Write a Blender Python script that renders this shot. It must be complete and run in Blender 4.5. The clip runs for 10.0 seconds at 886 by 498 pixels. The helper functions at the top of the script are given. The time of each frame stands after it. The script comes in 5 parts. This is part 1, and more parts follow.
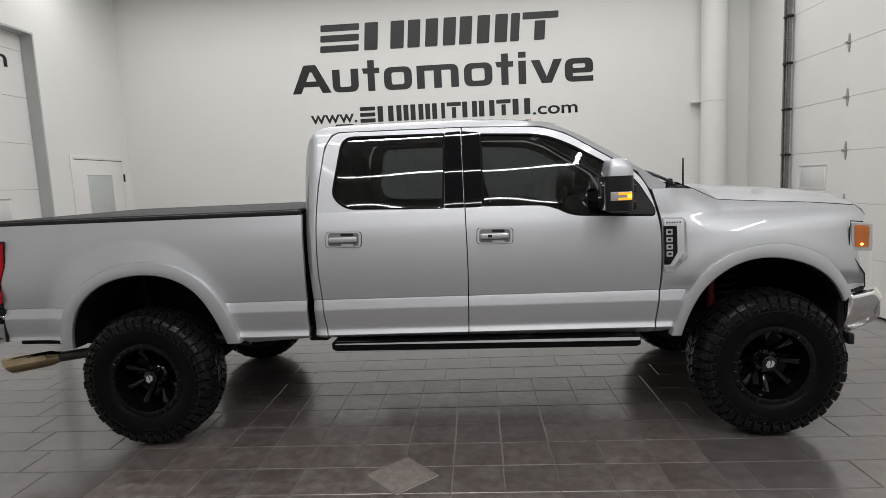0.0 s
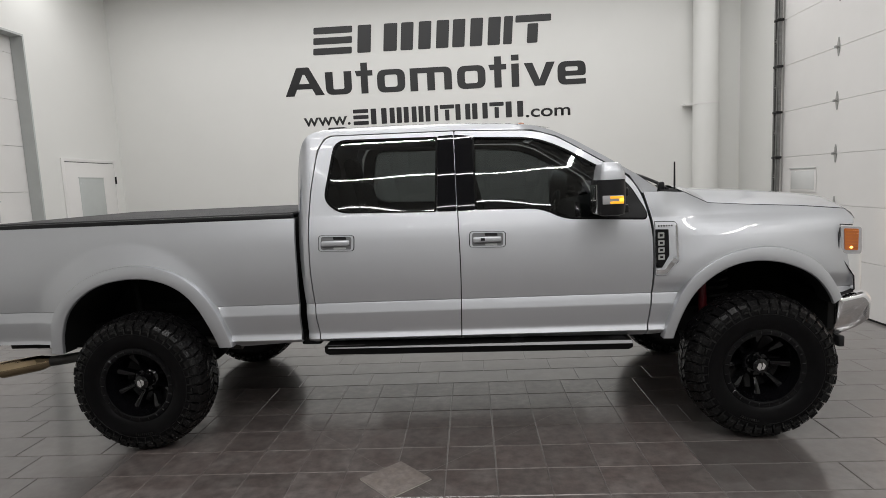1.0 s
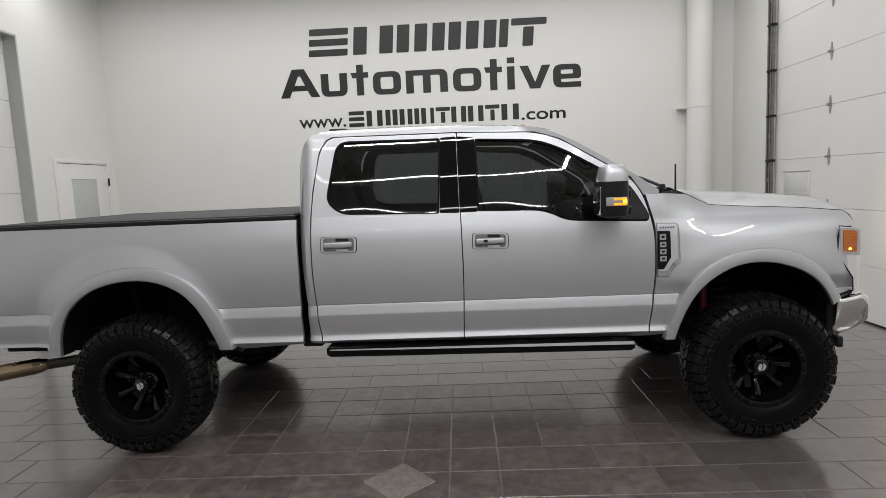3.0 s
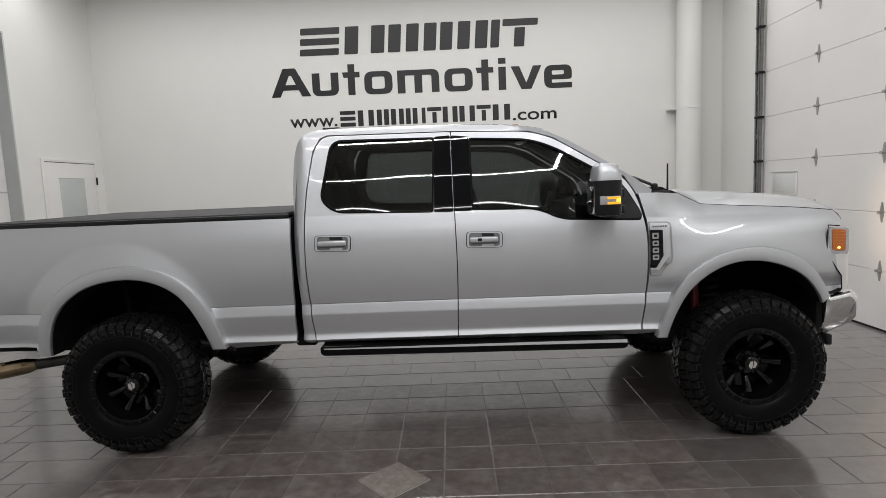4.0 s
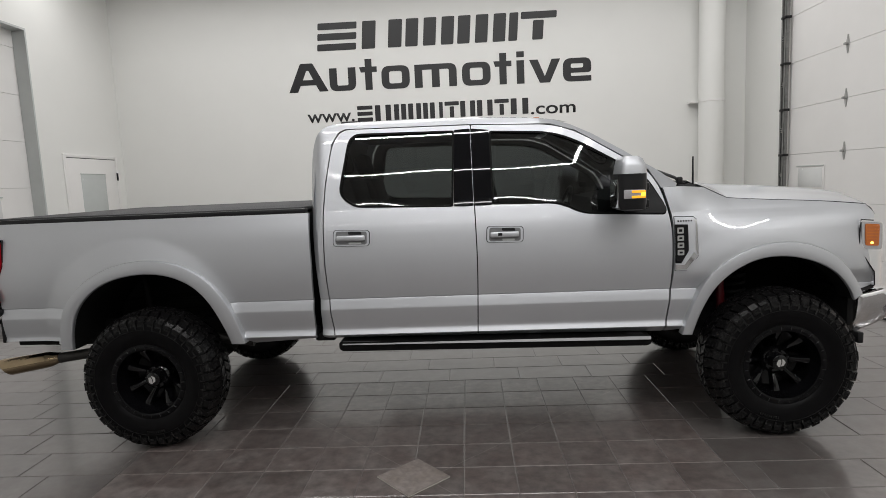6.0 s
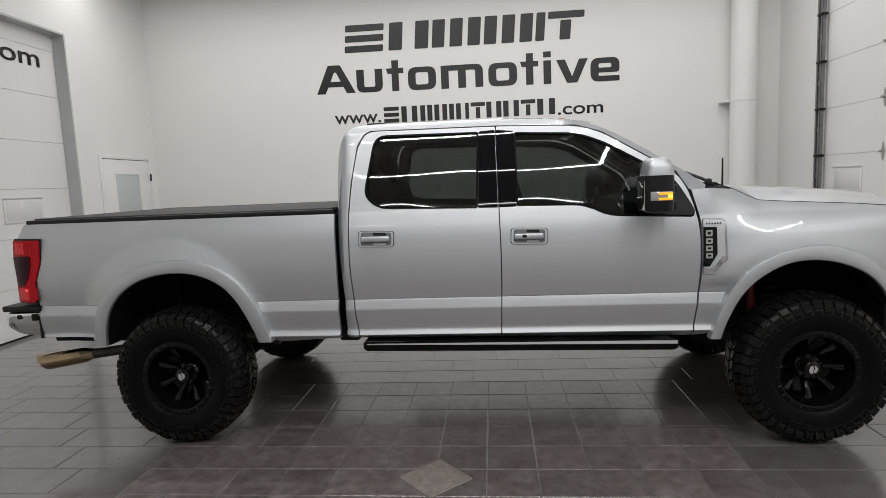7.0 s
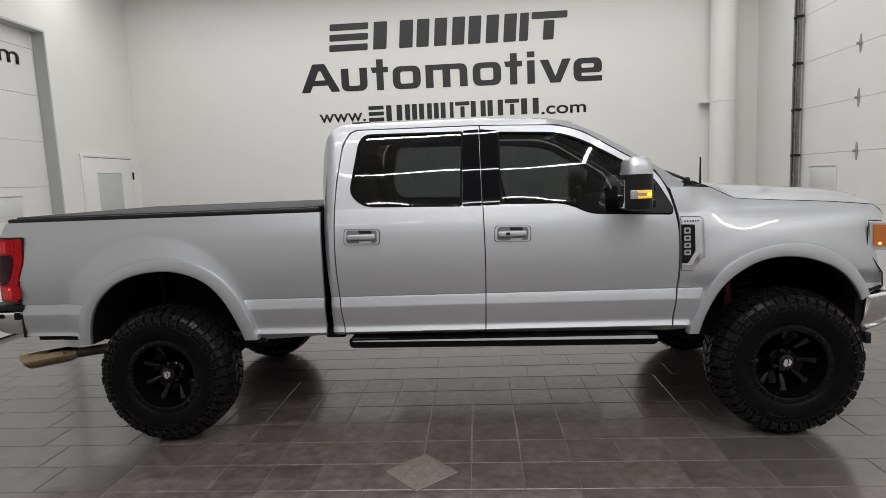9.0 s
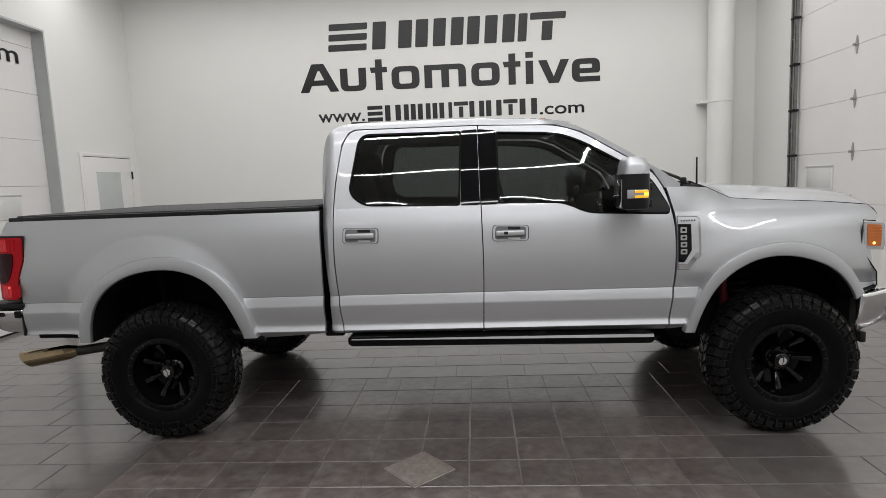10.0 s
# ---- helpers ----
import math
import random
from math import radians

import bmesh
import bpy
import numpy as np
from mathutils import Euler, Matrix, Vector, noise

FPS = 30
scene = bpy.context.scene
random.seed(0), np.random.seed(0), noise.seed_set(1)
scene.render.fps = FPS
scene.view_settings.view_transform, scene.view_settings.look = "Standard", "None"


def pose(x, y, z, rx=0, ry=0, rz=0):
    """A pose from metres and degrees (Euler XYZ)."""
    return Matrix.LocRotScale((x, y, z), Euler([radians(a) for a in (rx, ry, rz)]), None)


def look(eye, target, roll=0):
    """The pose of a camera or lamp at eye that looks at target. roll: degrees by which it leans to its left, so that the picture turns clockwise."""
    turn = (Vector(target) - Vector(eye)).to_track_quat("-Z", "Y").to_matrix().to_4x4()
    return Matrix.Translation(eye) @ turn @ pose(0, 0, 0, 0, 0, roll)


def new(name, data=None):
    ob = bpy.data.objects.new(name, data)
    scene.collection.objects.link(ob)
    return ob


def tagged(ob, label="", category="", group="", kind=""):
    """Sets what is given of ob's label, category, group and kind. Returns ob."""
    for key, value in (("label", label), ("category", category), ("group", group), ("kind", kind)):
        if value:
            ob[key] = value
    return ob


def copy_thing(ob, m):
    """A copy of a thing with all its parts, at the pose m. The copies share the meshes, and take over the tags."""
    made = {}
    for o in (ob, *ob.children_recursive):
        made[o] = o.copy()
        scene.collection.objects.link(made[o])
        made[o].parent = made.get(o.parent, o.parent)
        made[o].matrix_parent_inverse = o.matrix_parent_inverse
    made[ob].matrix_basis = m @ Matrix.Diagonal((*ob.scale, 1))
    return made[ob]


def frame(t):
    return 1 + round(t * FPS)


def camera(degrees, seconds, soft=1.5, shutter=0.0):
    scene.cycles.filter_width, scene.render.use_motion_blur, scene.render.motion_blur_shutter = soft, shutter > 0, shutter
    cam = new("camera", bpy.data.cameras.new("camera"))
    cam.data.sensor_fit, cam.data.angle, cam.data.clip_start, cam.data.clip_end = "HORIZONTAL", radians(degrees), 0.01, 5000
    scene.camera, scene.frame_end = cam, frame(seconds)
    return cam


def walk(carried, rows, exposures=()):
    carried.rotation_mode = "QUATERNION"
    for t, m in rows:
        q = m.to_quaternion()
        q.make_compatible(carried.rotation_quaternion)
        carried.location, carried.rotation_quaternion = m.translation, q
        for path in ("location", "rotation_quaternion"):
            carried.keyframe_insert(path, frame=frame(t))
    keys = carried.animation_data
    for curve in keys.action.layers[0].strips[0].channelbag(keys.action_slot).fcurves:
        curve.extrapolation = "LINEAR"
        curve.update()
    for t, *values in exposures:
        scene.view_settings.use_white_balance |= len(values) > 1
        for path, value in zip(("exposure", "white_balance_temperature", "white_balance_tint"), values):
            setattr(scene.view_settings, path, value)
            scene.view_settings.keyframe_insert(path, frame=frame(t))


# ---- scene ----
cam = camera(75.0, 10.0, soft=0.45)
PATH = [
    (0, (2.2762, -3.6886, 1.7130), (2.1510, -1.7063, 1.4785), -2.65),
    (0.5, (2.2877, -3.6881, 1.7190), (2.1685, -1.7052, 1.4870), -2.65),
    (1, (2.2835, -3.6881, 1.7238), (2.1799, -1.7040, 1.4944), -2.65),
    (1.5, (2.2655, -3.6898, 1.7261), (2.1801, -1.7045, 1.4993), -2.58),
    (2, (2.2509, -3.6896, 1.7249), (2.1732, -1.7039, 1.4995), -2.57),
    (2.5, (2.2259, -3.6888, 1.7243), (2.1460, -1.7029, 1.5011), -2.59),
    (4, (2.1773, -3.6978, 1.7091), (2.1407, -1.7104, 1.4883), -2.42),
    (4.5, (2.1503, -3.7007, 1.7075), (2.1321, -1.7130, 1.4870), -2.41),
    (5, (2.1343, -3.7257, 1.7111), (2.1355, -1.7380, 1.4894), -2.37),
    (5.5, (2.1369, -3.7254, 1.7143), (2.1449, -1.7392, 1.4801), -2.31),
    (6, (2.1491, -3.6527, 1.6991), (2.0580, -1.6684, 1.4659), -2.52),
    (6.2, (2.1397, -3.6216, 1.7022), (2.0003, -1.6400, 1.4697), -2.63),
    (7.3, (2.1800, -3.6770, 1.7065), (1.9985, -1.6985, 1.4790), -2.45),
    (7.5, (2.1892, -3.6881, 1.7082), (2.0117, -1.7093, 1.4785), -2.50),
    (8, (2.1656, -3.6942, 1.7131), (2.0133, -1.7137, 1.4794), -2.50),
    (8.5, (2.1657, -3.7024, 1.7082), (2.0279, -1.7211, 1.4729), -2.45),
    (9, (2.1681, -3.7091, 1.7026), (2.0385, -1.7270, 1.4688), -2.43),
    (9.5, (2.1749, -3.7103, 1.7064), (2.0523, -1.7281, 1.4706), -2.42),
    (10, (2.1713, -3.7353, 1.6983), (2.0466, -1.7529, 1.4647), -2.33),
]
walk(cam, [(t, look(eye, target, roll)) for t, eye, target, roll in PATH], exposures=[(0.0, -0.50), (10.0, -0.50)])

# ---- world and lights ----
XL, XR, YB, YF, ZC = -3.56, 6.58, 5.85, -11.5, 5.4

world = bpy.data.worlds.new("world")
scene.world = world
world.use_nodes = True
world.node_tree.nodes["Background"].inputs["Color"].default_value = (0.8, 0.85, 0.9, 1)
world.node_tree.nodes["Background"].inputs["Strength"].default_value = 0.05

STRIP_Z = 5.0
# centre x, centre y, length, along x?, watts
STRIPS = [
    (1.66, -6.1, 4.5, True, 88), (1.66, -3.35, 4.5, True, 158), (3.92, -4.72, 2.66, False, 86),
    (-0.60, -4.72, 2.66, False, 8),
    # The strip at y -1.05 is added fill light; no fixture is known there.
    (1.80, -1.05, 3.8, True, 62), (1.0, -8.8, 5.5, True, 50), (6.0, -4.4, 4.2, False, 78),
    (2.0, 1.6, 7.4, True, 152), (1.5, 4.1, 9.7, True, 160),
]


def strip_lamp(x, y, length, along, watts):
    data = bpy.data.lights.new("strip_light", "AREA")
    data.shape = "RECTANGLE"
    data.size, data.size_y = length, 0.062
    data.energy = watts
    data.color = (1.0, 0.988, 0.985)
    ob = new("strip_light", data)
    ob.matrix_basis = pose(x, y, STRIP_Z, 0, 0, 0 if along else 90)
    return ob


for s in STRIPS:
    strip_lamp(*s)


# ---- materials ----
def mat(name, color, rough=0.5, metal=0.0, var=0.08, scale=6.0, bump=0.0, bump_scale=60.0, coat=0.0, rough_var=0.06,
        per_object=0.0, spec=0.5, stretch=(1, 1, 1), tint=None, coat_rough=0.04, world=False):
    m = bpy.data.materials.new(name)
    m.use_nodes = True
    nt = m.node_tree
    b = nt.nodes["Principled BSDF"]
    b.inputs["Roughness"].default_value = rough
    b.inputs["Metallic"].default_value = metal
    b.inputs["Specular IOR Level"].default_value = spec
    b.inputs["Coat Weight"].default_value = coat
    b.inputs["Coat Roughness"].default_value = coat_rough
    where = nt.nodes.new("ShaderNodeNewGeometry").outputs["Position"] if world else nt.nodes.new("ShaderNodeTexCoord").outputs["Object"]
    mp = nt.nodes.new("ShaderNodeMapping")
    mp.inputs["Scale"].default_value = stretch
    nt.links.new(where, mp.inputs["Vector"])
    n1 = nt.nodes.new("ShaderNodeTexNoise")
    n1.inputs["Scale"].default_value = scale
    n1.inputs["Detail"].default_value = 8
    n1.inputs["Roughness"].default_value = 0.6
    nt.links.new(mp.outputs["Vector"], n1.inputs["Vector"])
    ramp = nt.nodes.new("ShaderNodeMapRange")
    ramp.inputs["From Min"].default_value, ramp.inputs["From Max"].default_value = 0.3, 0.7
    ramp.inputs["To Min"].default_value, ramp.inputs["To Max"].default_value = 1 - var, 1 + var
    nt.links.new(n1.outputs["Fac"], ramp.inputs["Value"])
    mul = nt.nodes.new("ShaderNodeVectorMath")
    mul.operation = "SCALE"
    mul.inputs[0].default_value = color[:3]
    nt.links.new(ramp.outputs["Result"], mul.inputs["Scale"])
    out = mul.outputs["Vector"]
    if tint:
        n3 = nt.nodes.new("ShaderNodeTexNoise")
        n3.inputs["Scale"].default_value = scale * 0.35
        n3.inputs["Detail"].default_value = 5
        nt.links.new(where, n3.inputs["Vector"])
        r3 = nt.nodes.new("ShaderNodeMapRange")
        r3.inputs["From Min"].default_value, r3.inputs["From Max"].default_value = 0.35, 0.65
        nt.links.new(n3.outputs["Fac"], r3.inputs["Value"])
        mx = nt.nodes.new("ShaderNodeMix")
        mx.data_type = "RGBA"
        mx.blend_type = "MULTIPLY"
        mx.inputs[7].default_value = (*tint, 1)
        nt.links.new(r3.outputs["Result"], mx.inputs[0])
        nt.links.new(out, mx.inputs[6])
        out = mx.outputs[2]
    if per_object:
        oi = nt.nodes.new("ShaderNodeObjectInfo")
        r2 = nt.nodes.new("ShaderNodeMapRange")
        r2.inputs["To Min"].default_value, r2.inputs["To Max"].default_value = 1 - per_object, 1 + per_object
        nt.links.new(oi.outputs["Random"], r2.inputs["Value"])
        m2 = nt.nodes.new("ShaderNodeVectorMath")
        m2.operation = "SCALE"
        nt.links.new(out, m2.inputs[0])
        nt.links.new(r2.outputs["Result"], m2.inputs["Scale"])
        out = m2.outputs["Vector"]
    nt.links.new(out, b.inputs["Base Color"])
    if rough_var:
        rr = nt.nodes.new("ShaderNodeMapRange")
        rr.inputs["From Min"].default_value, rr.inputs["From Max"].default_value = 0.3, 0.7
        rr.inputs["To Min"].default_value, rr.inputs["To Max"].default_value = max(rough - rough_var, 0.01), rough + rough_var
        nt.links.new(n1.outputs["Fac"], rr.inputs["Value"])
        nt.links.new(rr.outputs["Result"], b.inputs["Roughness"])
    if bump:
        n2 = nt.nodes.new("ShaderNodeTexNoise")
        n2.inputs["Scale"].default_value = bump_scale
        n2.inputs["Detail"].default_value = 6
        nt.links.new(mp.outputs["Vector"], n2.inputs["Vector"])
        bp = nt.nodes.new("ShaderNodeBump")
        bp.inputs["Strength"].default_value = bump
        bp.inputs["Distance"].default_value = 0.004
        nt.links.new(n2.outputs["Fac"], bp.inputs["Height"])
        nt.links.new(bp.outputs["Normal"], b.inputs["Normal"])
    return m


def glow(name, color, strength, rough=0.2):
    m = mat(name, color, rough, 0, 0.05, 40)
    b = m.node_tree.nodes["Principled BSDF"]
    b.inputs["Emission Color"].default_value = (*color, 1)
    b.inputs["Emission Strength"].default_value = strength
    return m


def glass(name, color, rough=0.02, ior=1.55):
    m = bpy.data.materials.new(name)
    m.use_nodes = True
    nt = m.node_tree
    b = nt.nodes["Principled BSDF"]
    tr = nt.nodes.new("ShaderNodeBsdfTransparent")
    tr.inputs["Color"].default_value = (*color, 1)
    gl = nt.nodes.new("ShaderNodeBsdfGlossy")
    gl.inputs["Roughness"].default_value = rough
    fr = nt.nodes.new("ShaderNodeFresnel")
    fr.inputs["IOR"].default_value = ior
    mix = nt.nodes.new("ShaderNodeMixShader")
    nt.links.new(fr.outputs["Fac"], mix.inputs["Fac"])
    nt.links.new(tr.outputs["BSDF"], mix.inputs[1])
    nt.links.new(gl.outputs["BSDF"], mix.inputs[2])
    nt.links.new(mix.outputs["Shader"], nt.nodes["Material Output"].inputs["Surface"])
    nt.nodes.remove(b)
    return m


def paint(name):
    m = mat(name, (0.560, 0.573, 0.598), 0.52, 0.89, 0.015, 3, 0, coat=1.0, rough_var=0.0, spec=0.5)
    nt = m.node_tree
    b = nt.nodes["Principled BSDF"]
    # metallic flake
    co = nt.nodes.new("ShaderNodeTexCoord")
    vo = nt.nodes.new("ShaderNodeTexVoronoi")
    vo.inputs["Scale"].default_value = 900
    nt.links.new(co.outputs["Object"], vo.inputs["Vector"])
    bp = nt.nodes.new("ShaderNodeBump")
    bp.inputs["Strength"].default_value = 0.06
    bp.inputs["Distance"].default_value = 0.001
    nt.links.new(vo.outputs["Color"], bp.inputs["Height"])
    nt.links.new(bp.outputs["Normal"], b.inputs["Normal"])
    return m


SILVER = paint("silver_paint")
WALL = mat("wall_paint", (0.80, 0.80, 0.775), 0.5, 0, 0.015, 1.2, 0.08, 140)
DIMW = mat("far_wall_paint", (0.62, 0.62, 0.61), 0.6, 0, 0.03, 1.5)
CEIL = mat("ceiling_paint", (0.56, 0.56, 0.545), 0.7, 0, 0.03, 2)
DOORW = mat("door_white", (0.79, 0.778, 0.762), 0.42, 0, 0.02, 2, 0.05, 90)
TRIMG = mat("grey_trim", (0.50, 0.52, 0.51), 0.45, 0, 0.04, 3)
GROUT = mat("grout", (0.15, 0.14, 0.132), 0.85, 0, 0.12, 14, 0.2, 200)
JOINT = mat("thin_joint", (0.26, 0.245, 0.23), 0.8, 0, 0.12, 14)
TILE = mat("slate_tile", (0.139, 0.122, 0.115), 0.36, 0, 0.38, 15, 0.03, 60, per_object=0.13, rough_var=0.03, spec=0.45, coat=0.80, coat_rough=0.165, tint=(0.78, 0.72, 0.71), world=True)
LONGTILE = mat("grey_plank_tile", (0.116, 0.106, 0.101), 0.34, 0, 0.18, 22, 0.02, 50, per_object=0.10, rough_var=0.03, spec=0.45, coat=1.0, coat_rough=0.15, tint=(0.82, 0.78, 0.77), world=True)
for tile_mat, ior in ((TILE, 1.70), (LONGTILE, 1.74)):
    tile_mat.node_tree.nodes["Principled BSDF"].inputs["Coat IOR"].default_value = ior
BLACK = mat("black_plastic", (0.010, 0.010, 0.011), 0.42, 0, 0.15, 20, 0.15, 200, spec=0.26)
GBLACK = mat("gloss_black", (0.004, 0.004, 0.005), 0.02, 0, 0.1, 10, rough_var=0.0, spec=0.35)
WHEELB = mat("wheel_black", (0.0025, 0.0025, 0.003), 0.09, 0, 0.1, 10, rough_var=0.02, spec=0.36)
RIMB = mat("rim_black", (0.003, 0.003, 0.0035), 0.16, 0, 0.1, 10, rough_var=0.04, spec=0.16)
RUBBER = mat("tyre_rubber", (0.0036, 0.0034, 0.0038), 0.34, 0, 0.25, 18, 0.35, 90, spec=0.09)
# Tyre rubber made lighter: the light caught by the tread is in the colour.
TREAD = mat("lightened_tread_rubber", (0.0055, 0.0053, 0.0055), 0.26, 0, 0.3, 22, 0.25, 90, spec=0.20)
DARK = mat("underbody", (0.005, 0.005, 0.005), 0.7, 0, 0.3, 10, 0.3, 60, spec=0.2)
STEPB = mat("step_black", (0.004, 0.004, 0.004), 0.5, 0, 0.2, 20, 0.1, 200, spec=0.08)
CHROME = mat("chrome", (0.82, 0.82, 0.83), 0.07, 1.0, 0.03, 5, rough_var=0.03)
ALU = mat("brushed_aluminium", (0.22, 0.22, 0.225), 0.50, 1.0, 0.08, 8, stretch=(1, 30, 30))
STEEL = mat("galvanised_steel", (0.42, 0.42, 0.41), 0.38, 0.9, 0.18, 22, 0.1, 90)
# Darker copy of the galvanised steel; the track's shadow is put into its colour.
SHADESTEEL = mat("shaded_track_steel", (0.19, 0.19, 0.185), 0.5, 0.25, 0.25, 20, 0.1, 90)
PIPE = mat("dark_pipe", (0.045, 0.043, 0.040), 0.55, 0.6, 0.25, 20, 0.2, 90)
VINYL = mat("black_vinyl", (0.035, 0.035, 0.037), 0.62, 0, 0.12, 12, 0.4, 260)
LETTER = mat("black_vinyl_letters", (0.012, 0.012, 0.013), 0.4, 0, 0.1, 10)
RED = mat("red_lens", (0.40, 0.006, 0.012), 0.10, 0, 0.15, 60, spec=0.15)
REDGLOW = glow("red_lens_lit", (0.6, 0.012, 0.02), 0.10)
SMOKE = mat("smoked_lens", (0.028, 0.004, 0.006), 0.12, 0, 0.1, 30, spec=0.14)
AMBER = glow("amber_lens", (0.46, 0.13, 0.025), 0.05)
AMBERLIT = glow("amber_strip_lit", (0.95, 0.45, 0.03), 0.7)
CLEAR = mat("clear_lens", (0.42, 0.42, 0.43), 0.08, 0.3, 0.1, 30, coat=1.0)
SHOCK = mat("red_shock", (0.085, 0.003, 0.007), 0.4, 0, 0.1, 20)
EXH = mat("bronze_steel", (0.36, 0.28, 0.18), 0.06, 1.0, 0.12, 9, rough_var=0.02)
TINT = glass("tinted_glass", (0.240, 0.258, 0.256), ior=1.85)
SHIELD = glass("windshield_glass", (0.55, 0.58, 0.56))
SEAT = mat("seat_fabric", (0.03, 0.03, 0.032), 0.7, 0, 0.2, 20)


# ---- mesh helpers ----
def link_mesh(name, bm, material, smooth=True, angle=35):
    me = bpy.data.meshes.new(name)
    bmesh.ops.recalc_face_normals(bm, faces=bm.faces)
    bm.to_mesh(me)
    bm.free()
    if smooth:
        me.polygons.foreach_set("use_smooth", [True] * len(me.polygons))
        me.set_sharp_from_angle(angle=radians(angle))
    if material:
        me.materials.append(material)
    return new(name, me)


def part(name, bm, material, parent, label="", m=None, angle=35, smooth=True):
    ob = link_mesh(name, bm, material, smooth, angle)
    ob.parent = parent
    if m is not None:
        ob.matrix_basis = m
    if label:
        ob["label"] = label
    return ob


def thing(name, label, category, m=None, group="", kind=""):
    ob = new(name)
    ob.empty_display_size = 0.1
    if m is not None:
        ob.matrix_basis = m
    return tagged(ob, label, category, group, kind)


def box(bm, x0, x1, y0, y1, z0, z1, bevel=0.0, seg=2):
    r = bmesh.ops.create_cube(bm, size=1.0)
    vs = r["verts"]
    for v in vs:
        v.co = Vector((x0 + (v.co.x + 0.5) * (x1 - x0), y0 + (v.co.y + 0.5) * (y1 - y0), z0 + (v.co.z + 0.5) * (z1 - z0)))
    if bevel:
        es = list({e for v in vs for e in v.link_edges})
        bmesh.ops.bevel(bm, geom=es, offset=bevel, segments=seg, profile=0.5, affect="EDGES")
    return bm


def boxbm(*a, **k):
    return box(bmesh.new(), *a, **k)


def lathe(profile, n=48, axis="y", bm=None, close=False, caps=True):
    """Turns a profile of (radius, along) round an axis."""
    bm = bm or bmesh.new()
    rings = []
    for r, a in profile:
        ring = []
        for i in range(n):
            t = 2 * math.pi * i / n
            c, s = r * math.cos(t), r * math.sin(t)
            co = {"y": (c, a, s), "z": (c, s, a), "x": (a, c, s)}[axis]
            ring.append(bm.verts.new(co))
        rings.append(ring)
    pairs = list(zip(rings, rings[1:]))
    if close:
        pairs.append((rings[-1], rings[0]))
    for a, b in pairs:
        for i in range(n):
            bm.faces.new((a[i], a[(i + 1) % n], b[(i + 1) % n], b[i]))
    if caps and not close:
        for ring in (rings[0], rings[-1]):
            if profile[0][0] > 1e-4:
                bm.faces.new(ring)
    return bm


def tube(points, r, n=12, bm=None):
    """A round bar along points."""
    bm = bm or bmesh.new()
    pts = [Vector(p) for p in points]
    rings = []
    for i, p in enumerate(pts):
        d = (pts[min(i + 1, len(pts) - 1)] - pts[max(i - 1, 0)]).normalized()
        up = Vector((0, 0, 1)) if abs(d.z) < 0.9 else Vector((1, 0, 0))
        u = d.cross(up).normalized()
        w = u.cross(d)
        rr = r[i] if isinstance(r, (list, tuple)) else r
        rings.append([bm.verts.new(p + rr * (math.cos(2 * math.pi * k / n) * u + math.sin(2 * math.pi * k / n) * w)) for k in range(n)])
    for a, b in zip(rings, rings[1:]):
        for k in range(n):
            bm.faces.new((a[k], a[(k + 1) % n], b[(k + 1) % n], b[k]))
    bm.faces.new(rings[0])
    bm.faces.new(rings[-1])
    return bm


def smooth_line(pts, n=6, closed=False):
    """A Catmull-Rom line through points."""
    out = []
    m = len(pts)
    for i in range(m if closed else m - 1):
        p = [pts[(i + k) % m] if closed else pts[min(max(i + k, 0), m - 1)] for k in (-1, 0, 1, 2)]
        for j in range(n):
            t = j / n
            out.append(tuple(0.5 * (2 * p[1][c] + (p[2][c] - p[0][c]) * t + (2 * p[0][c] - 5 * p[1][c] + 4 * p[2][c] - p[3][c]) * t * t
                                    + (3 * p[1][c] - p[0][c] - 3 * p[2][c] + p[3][c]) * t ** 3) for c in range(len(pts[0]))))
    if not closed:
        out.append(tuple(pts[-1]))
    return out


def rounded(pts, r, n=5):
    """A polygon with its corners rounded; r is one radius or one for each corner."""
    out = []
    m = len(pts)
    for i in range(m):
        a, b, c = Vector(pts[i - 1]), Vector(pts[i]), Vector(pts[(i + 1) % m])
        rr = r[i] if isinstance(r, (list, tuple)) else r
        if rr <= 0:
            out.append(tuple(b))
            continue
        u, w = (a - b), (c - b)
        k = min(rr, u.length * 0.49, w.length * 0.49)
        p, q = b + u.normalized() * k, b + w.normalized() * k
        for j in range(n + 1):
            t = j / n
            out.append(tuple((1 - t) ** 2 * p + 2 * t * (1 - t) * b + t * t * q))
    return out


